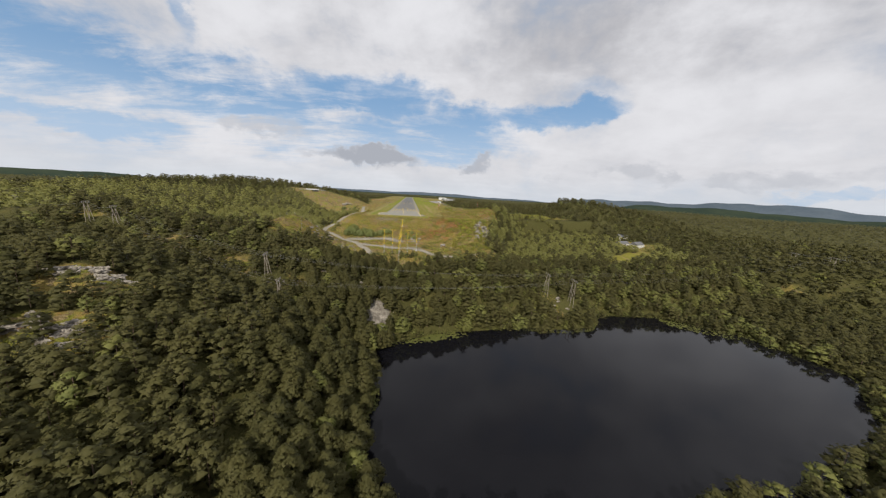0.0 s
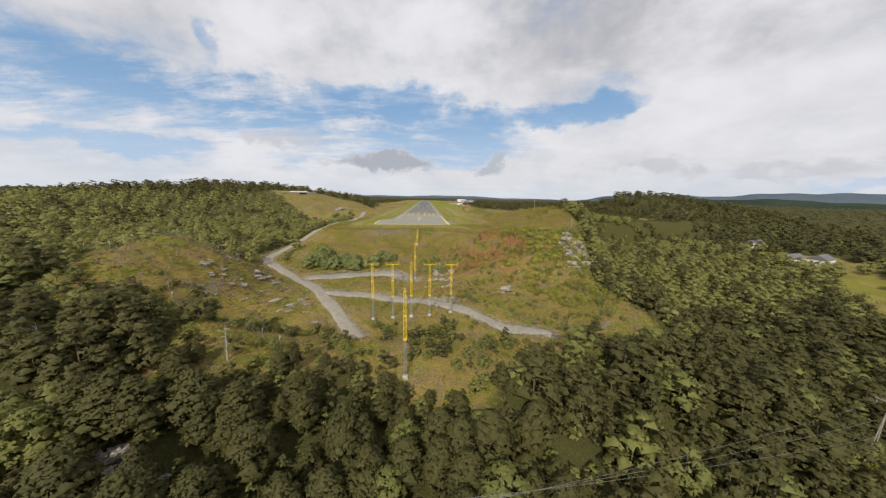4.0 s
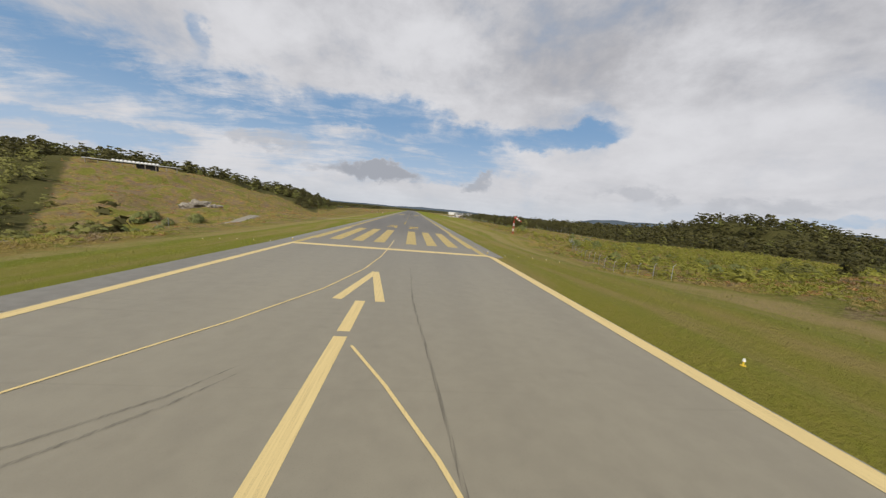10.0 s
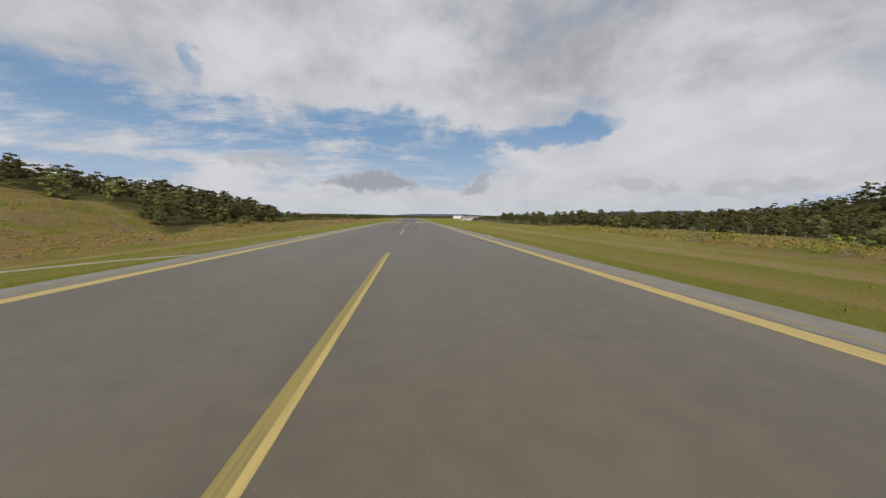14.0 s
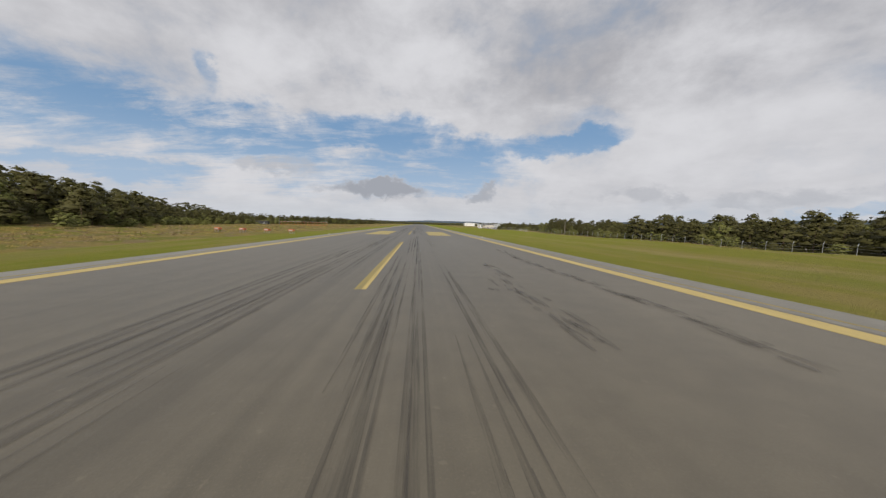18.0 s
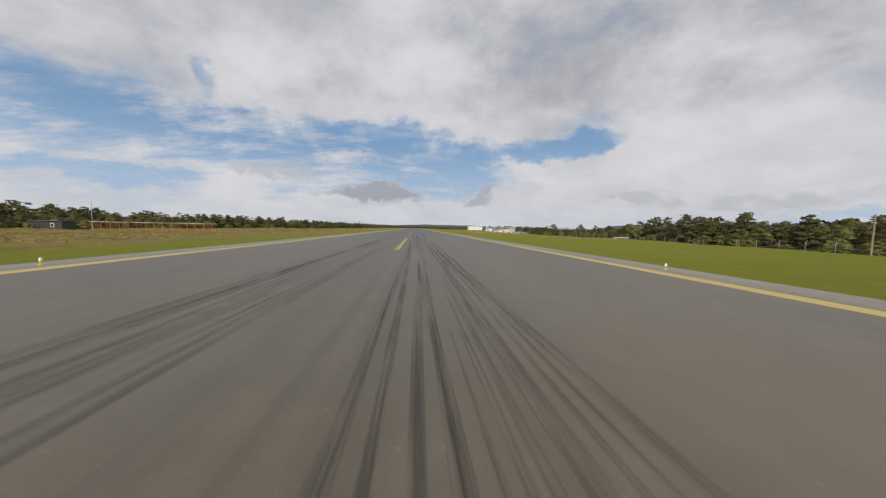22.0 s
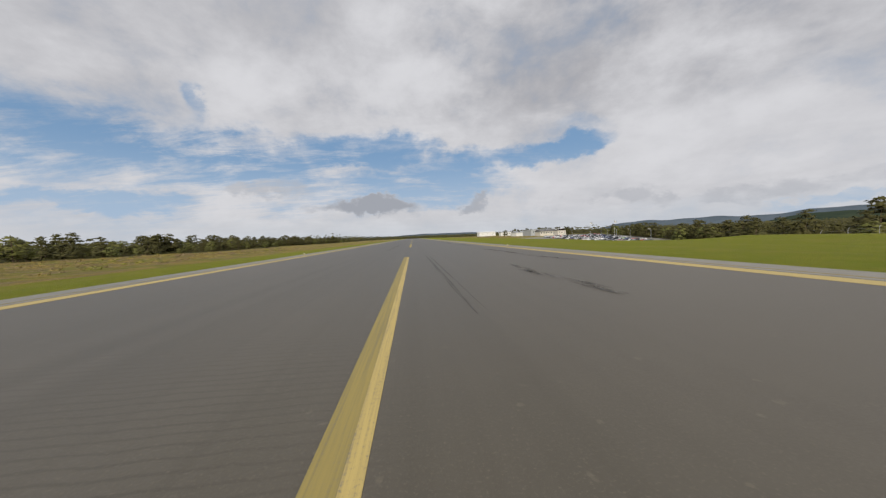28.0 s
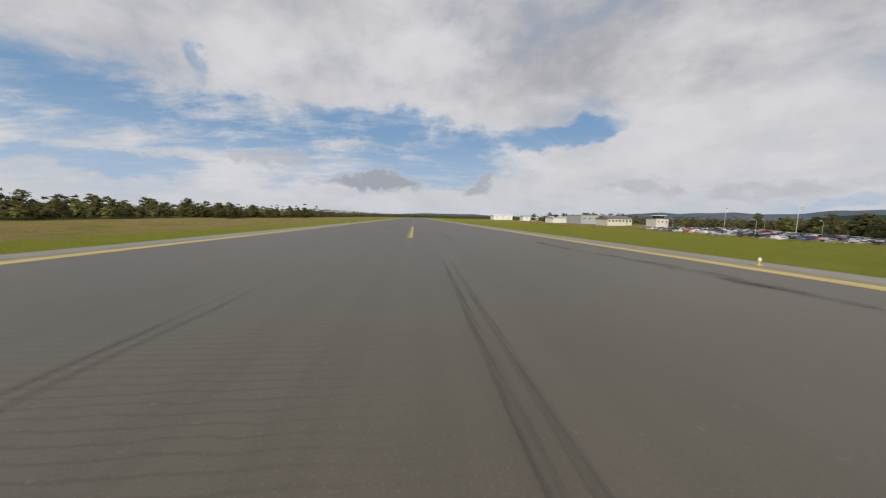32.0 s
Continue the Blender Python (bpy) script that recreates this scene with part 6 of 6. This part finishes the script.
# ---- power line ----
def pylon(x, y, top, turn, label="grey wooden H-frame power line pylon"):
    g = gz(x, y)
    h = max(7.0, top - g)
    t = thing("power_pylon", label, "pylon", (x, y, top - h), turn, "power line pylons")
    for s in (-1, 1):
        part("pole", rod(B(), (s * 1.9, 0, -1.5), (s * 1.5, 0, h), 0.14, 8, 0.10), POLEWOOD, t)
        part("strut", rod(B(), (s * 1.55, 1.9, -1.2), (s * 1.5, 0, h - 1.2), 0.11, 6), POLEWOOD, t)
    part("crossarm", box(B(), (6.6, 0.2, 0.26), (0, 0, h), 0, 0.02), POLEWOOD, t)
    for u in (-3.0, 0, 3.0):
        part("insulator", rod(B(), (u, 0, h - 0.75), (u, 0, h - 0.1), 0.08, 8), GALV, t)
    a = radians(turn)
    return [Vector((x + u * cos(a), y + u * sin(a), top - 0.75)) for u in (-3.0, 0, 3.0)]


def wires(spans, label):
    t = thing("power_line", label, "power line")
    for ends_a, ends_b in zip(spans, spans[1:]):
        for a, b in zip(ends_a, ends_b):
            n = (a - b).length
            pts = [a.lerp(b, k / 14) - Vector((0, 0, 4 * n * 0.022 * (k / 14) * (1 - k / 14))) for k in range(15)]
            cable("wire", pts, 0.018, t)


wires([pylon(-250, -130, 4, -30), pylon(-146, -179, 7.3, -70), pylon(-43, -223, -15.5, -80), pylon(97, -187, -22.5, 88), pylon(309, -157, -9, 80), pylon(446, -138, -7, 80)], "three sagging power line wires over the wood")
wires([pylon(-250, -112, 4, -30), pylon(-137, -176, 5.6, -70), pylon(-54, -208, -8.5, -80), pylon(85, -180, -21.0, 88), pylon(300, -140, -9, 80), pylon(438, -120, -7, 80)], "three sagging power line wires over the wood")


# ---- houses and airfield buildings ----
def house(name, label, x, y, turn, lx, ly, h, roof_h, wall, roof, windows, z=None, doors=1):
    z = gz(x, y) if z is None else z
    t = thing(name, label, "building", (x, y, z), turn)
    part("wall", box(B(), (lx, ly, h + 1.2), (0, 0, h / 2 - 0.6), 0, 0.04), wall, t)
    bm = B()
    if roof_h > 0:
        e = 0.45
        v = [bm.verts.new(p) for p in ((-lx / 2 - e, -ly / 2 - e, h), (lx / 2 + e, -ly / 2 - e, h), (lx / 2 + e, ly / 2 + e, h), (-lx / 2 - e, ly / 2 + e, h), (-lx / 2 - e, 0, h + roof_h), (lx / 2 + e, 0, h + roof_h))]
        for f in ((0, 1, 5, 4), (2, 3, 4, 5), (0, 4, 3), (1, 2, 5), (3, 2, 1, 0)):
            bm.faces.new([v[i] for i in f])
        bmesh.ops.recalc_face_normals(bm, faces=bm.faces)
    else:
        box(bm, (lx + 0.5, ly + 0.5, 0.3), (0, 0, h + 0.12), 0, 0.04)
    part("roof", bm, roof, t)
    for k in range(windows):
        u = -lx / 2 + lx * (k + 0.5) / windows
        w = part("window", box(B(), (1.5, 0.10, 1.3), (u, -ly / 2 - 0.02, h * 0.58), 0, 0.01), WHITE, t, "white window frame")
        part("pane", box(B(), (1.25, 0.06, 1.05), (u, -ly / 2 - 0.06, h * 0.58)), GLASS, w)
    for k in range(doors):
        part("door", box(B(), (1.1, 0.1, 2.1), (lx * 0.3 - 2.6 * k, -ly / 2 - 0.03, 1.05), 0, 0.01), GREYCLAD, t)
    return t


house("farmhouse", "white wooden farmhouse with a dark roof in a clearing", 232, -62, 20, 11, 8, 4.2, 2.8, WHITE, ROOFGREY, 4)
house("barn", "pale barn with a grey roof beside the meadow", 219, -58, 15, 12, 7, 3.6, 2.4, CREAM, ROOFGREY, 2)
house("farmhouse", "pale house with a dark roof at the edge of the wood", 264, 4, -10, 10, 8, 4.0, 2.6, CREAM, ROOFGREY, 3)
rail = thing("road_gate", "pale steel rail gate at the end of the gravel road", "gate", (47.5, -155, gz(47.5, -155)), 35)
for u in (-2.4, 0, 2.4):
    part("post", rod(B(), (u, 0, -0.5), (u, 0, 1.25), 0.06, 6), GALV, rail)
for z in (0.55, 1.15):
    part("rail", rod(B(), (-2.5, 0, z), (2.5, 0, z), 0.05, 6), GALV, rail)
part("brace", rod(B(), (-2.4, 0, 0.1), (0, 0, 1.15), 0.035, 5), GALV, rail)
part("brace", rod(B(), (2.4, 0, 0.1), (0, 0, 1.15), 0.035, 5), GALV, rail)

# long dark shelter with a row of white roof lights on the heather hill
hz = gz(-136, 127) - 0.3
hall = thing("hill_shelter", "long dark open shelter with a row of white roof lights", "building", (-136, 127, hz), 28)
part("roof", box(B(), (34, 11, 0.4), (0, 0, 2.5), 0, 0.08), GREYCLAD, hall)
part("wall", box(B(), (7, 8, 2.8), (4, 0.5, 1.0), 0, 0.05), DARKBOARD, hall)
for k in range(9):
    part("post", box(B(), (0.3, 0.3, 3.2), (-16 + 4 * k, -5.0, 0.9), 0, 0.02), POLEWOOD, hall)
for k in range(12):
    part("roof_light", box(B(), (1.15, 2.6, 1.1), (-8 + 1.45 * k, 0, 3.1), 0, 0.3), WHITE, hall, "domed white roof light")

house("hangar", "low white hangar beside the apron", 136, 804, 12, 21, 12, 3.4, 1.6, WHITE, GREYCLAD, 0, -0.5)
house("hangar", "large grey metal hall of the airport", 140, 758, 8, 31, 18, 5.6, 0, GREYCLAD, GREYCLAD, 6, -0.5)
house("terminal_building", "white airport building with a pitched grey roof", 124, 706, 6, 17, 10, 3.2, 1.8, CREAM, ROOFGREY, 7, -0.5)
house("hangar", "distant white hangar at the far apron", 150, 1045, 5, 34, 16, 6.5, 1.6, WHITE, WHITE, 3, 0)
house("hangar", "distant grey hangar at the far apron", 186, 1010, 5, 26, 14, 5.5, 1.6, GREYCLAD, ROOFGREY, 2, 0)
house("hangar", "distant white storage building at the far apron", 158, 940, 5, 20, 10, 4.5, 1.6, WHITE, GREYCLAD, 2, 0)


def control_tower(x, y):
    t = house("control_tower", "cream control tower block with a wide glazed cab", x, y, 6, 11, 9, 5.6, 0, CREAM, ROOFGREY, 3, -0.5)
    bm = B()
    bmesh.ops.create_cone(bm, cap_ends=True, segments=8, radius1=3.6, radius2=4.6, depth=2.0, matrix=pose(1, 0, 7.0))
    cab = part("cab", bm, GLASS, t, "dark sloping cab glazing")
    part("cab_roof", rod(B(), (1, 0, 8.0), (1, 0, 8.4), 5.2, 8), WHITE, cab)
    for k in range(8):
        a = k * pi / 4 + pi / 8
        part("mullion", rod(B(), (1 + cos(a) * 3.62, sin(a) * 3.62, 6.0), (1 + cos(a) * 4.62, sin(a) * 4.62, 8.0), 0.08, 5), WHITE, cab)
    part("balcony", rod(B(), (1, 0, 5.75), (1, 0, 6.0), 5.0, 8), REDROOF, t)
    part("aerial", rod(B(), (1, 0, 8.4), (1, 0, 12.0), 0.06, 6), GALV, t)
    return t


control_tower(115, 661).scale = (0.62, 0.62, 0.58)


# ---- car park ----
def car_park():
    xs, ys = np.arange(66, 205, 6.0), np.arange(505, 668, 6.0)
    X, Y = np.meshgrid(xs, ys)
    Z = ground(X, Y) + 0.08
    i = np.arange(X.size).reshape(X.shape)
    f = np.stack([i[:-1, :-1], i[:-1, 1:], i[1:, 1:], i[1:, :-1]], -1).reshape(-1, 4)
    tagged(new("car_park", mesh_np("car_park", np.stack([X, Y, Z], -1).reshape(-1, 3), f, SHOULDER, True)), "grey asphalt car park beside the airfield", "car park", kind="structure")


car_park()


def car_proto(estate, name, paint, label):
    t = thing(name, label, "car", (0, 0, -500), 0, "parked cars")
    prof = [(-2.1, 0.35), (-2.15, 0.75), (-1.95, 0.92), (-1.0, 1.0), (-0.35, 1.42), (0.9, 1.46), (1.75 if estate else 1.35, 1.38 if estate else 1.30), (2.1, 0.95), (2.15, 0.5), (2.05, 0.35)]
    bm = B()
    rows = []
    for yy, k in ((-0.86, 0.97), (-0.80, 1.0), (0.80, 1.0), (0.86, 0.97)):
        rows.append([bm.verts.new((u * k, yy * (0.84 if z > 1.1 else 1), z * k)) for u, z in prof])
    m = len(prof)
    for a, b in zip(rows, rows[1:]):
        for i in range(m):
            j = (i + 1) % m
            bm.faces.new((a[i], a[j], b[j], b[i]))
    bm.faces.new(rows[0])
    bm.faces.new(rows[-1][::-1])
    bmesh.ops.recalc_face_normals(bm, faces=bm.faces)
    part("body", bm, paint, t)
    for s in (-1, 1):
        part("side_window", box(B(), (2.0, 0.03, 0.34), (0.35, s * 0.76, 1.22), 0, 0.01), GLASS, t)
    bm = B()
    v = [bm.verts.new(p) for p in ((-1.0, -0.66, 1.03), (-1.0, 0.66, 1.03), (-0.42, 0.6, 1.41), (-0.42, -0.6, 1.41))]
    bm.faces.new(v)
    bmesh.ops.solidify(bm, geom=list(bm.faces), thickness=0.03)
    part("windscreen", bm, GLASS, t)
    for sx in (-1.3, 1.3):
        for s in (-1, 1):
            w = part("wheel", rod(B(), (sx, s * 0.70, 0.32), (sx, s * 0.88, 0.32), 0.32, 12), TYRE, t)
            part("rim", rod(B(), (sx, s * 0.885, 0.32), (sx, s * 0.90, 0.32), 0.2, 10), GALV, w)
    for s in (-1, 1):
        part("headlight", box(B(), (0.08, 0.32, 0.14), (-2.12, s * 0.6, 0.72), 0, 0.02), WHITE, t)
        part("tail_light", box(B(), (0.08, 0.25, 0.18), (2.12, s * 0.62, 0.82), 0, 0.02), RED, t)
    return t


rc = random.Random(12)
COLOURS = ["black", "silver", "white", "grey", "black", "silver", "grey", "blue", "white", "red", "black"]
made = {}
spots = []
for row, off in enumerate((1.5, 8.5, 13.8, 21.0, 26.3, 33.5, 38.8)):
    y = 526.5 + 1.3 * (row % 2)
    while y < 645:
        x = 70 + 0.2 * (y - 520) + off
        if x < 81 + 0.45 * (y - 525):
            spots.append((x, y))
        y += 2.7
rc.shuffle(spots)
for k, (x, y) in enumerate(sorted(spots[:190])):
    col = COLOURS[rc.randrange(len(COLOURS))]
    if k == 60:
        col = "lime_green"
    est = rc.random() < 0.5
    if (col, est) not in made:
        made[(col, est)] = car_proto(est, "car", PAINTS[col], "parked %s %s in the car park" % (col.replace("_", " "), "estate car" if est else "saloon car"))
        made[(col, est)].matrix_world = pose(x, y, gz(x, y) + 0.08, 0, 0, -11 + 180 * rc.randrange(2) + rc.gauss(0, 2))
    else:
        copy_thing(made[(col, est)], pose(x, y, gz(x, y) + 0.08, 0, 0, -11 + 180 * rc.randrange(2) + rc.gauss(0, 2)))


def street_lamp(x, y):
    t = thing("street_lamp", "tall grey car park lamp post", "lamp post", (x, y, gz(x, y)), 180, "car park lamp posts")
    part("post", rod(B(), (0, 0, -0.3), (0, 0, 5.0), 0.07, 8, 0.05), GALV, t)
    part("arm", rod(B(), (0, 0, 5.0), (0.6, 0, 5.1), 0.035, 6), GALV, t)
    part("lamp_head", box(B(), (0.6, 0.28, 0.12), (0.8, 0, 5.1), 0, 0.04), WHITE, t)
    return t


first_lamp = street_lamp(85.2, 533.7)
for x, y in ((95, 557), (103.5, 578), (114, 601), (125, 624), (92, 600), (104, 640)):
    copy_thing(first_lamp, pose(x, y, gz(x, y), 0, 0, 180))
for x, y in ((128, 641), (131, 619)):
    t = thing("flagpole", "white flagpole with a small white flag", "flagpole", (x, y, gz(x, y)), 0, "flagpoles")
    part("pole", rod(B(), (0, 0, -0.3), (0, 0, 10.0), 0.07, 8, 0.04), WHITE, t)
    bm = B()
    cols = 7
    vs = [[bm.verts.new((0.05 + 0.3 * i, 0.12 * sin(i * 1.3), 9.8 - 1.3 * j - 0.06 * i)) for i in range(cols)] for j in range(2)]
    for i in range(cols - 1):
        bm.faces.new((vs[0][i], vs[0][i + 1], vs[1][i + 1], vs[1][i]))
    bmesh.ops.solidify(bm, geom=list(bm.faces), thickness=0.01)
    part("flag", bm, WHITE, t)


# a dead pine at the edge of the wood and a few bare trunks
def dead_tree(x, y, h, seed):
    t = thing("dead_tree", "bare grey dead pine with broken limbs", "dead tree", (x, y, gz(x, y)), 0, "dead pines")
    part("trunk", rod(B(), (0, 0, -0.4), (0.2, 0, h), 0.16, 7, 0.04), DEADWOOD, t)
    r = random.Random(seed)
    for k in range(11):
        z = h * (0.35 + 0.055 * k)
        a = r.uniform(0, 6.28)
        n = r.uniform(0.7, 1.8)
        part("limb", rod(B(), (0.2 * z / h, 0, z), (cos(a) * n, sin(a) * n, z + r.uniform(-0.3, 0.7)), 0.05, 5, 0.015), DEADWOOD, t)


for x, y, h in ((95.4, 287.4, 8.5), (-52, -178, 6.0), (64, -118, 5.0), (101, 250, 7.0), (-30, -172, 6.5)):
    dead_tree(x, y, h, int(x + 200))
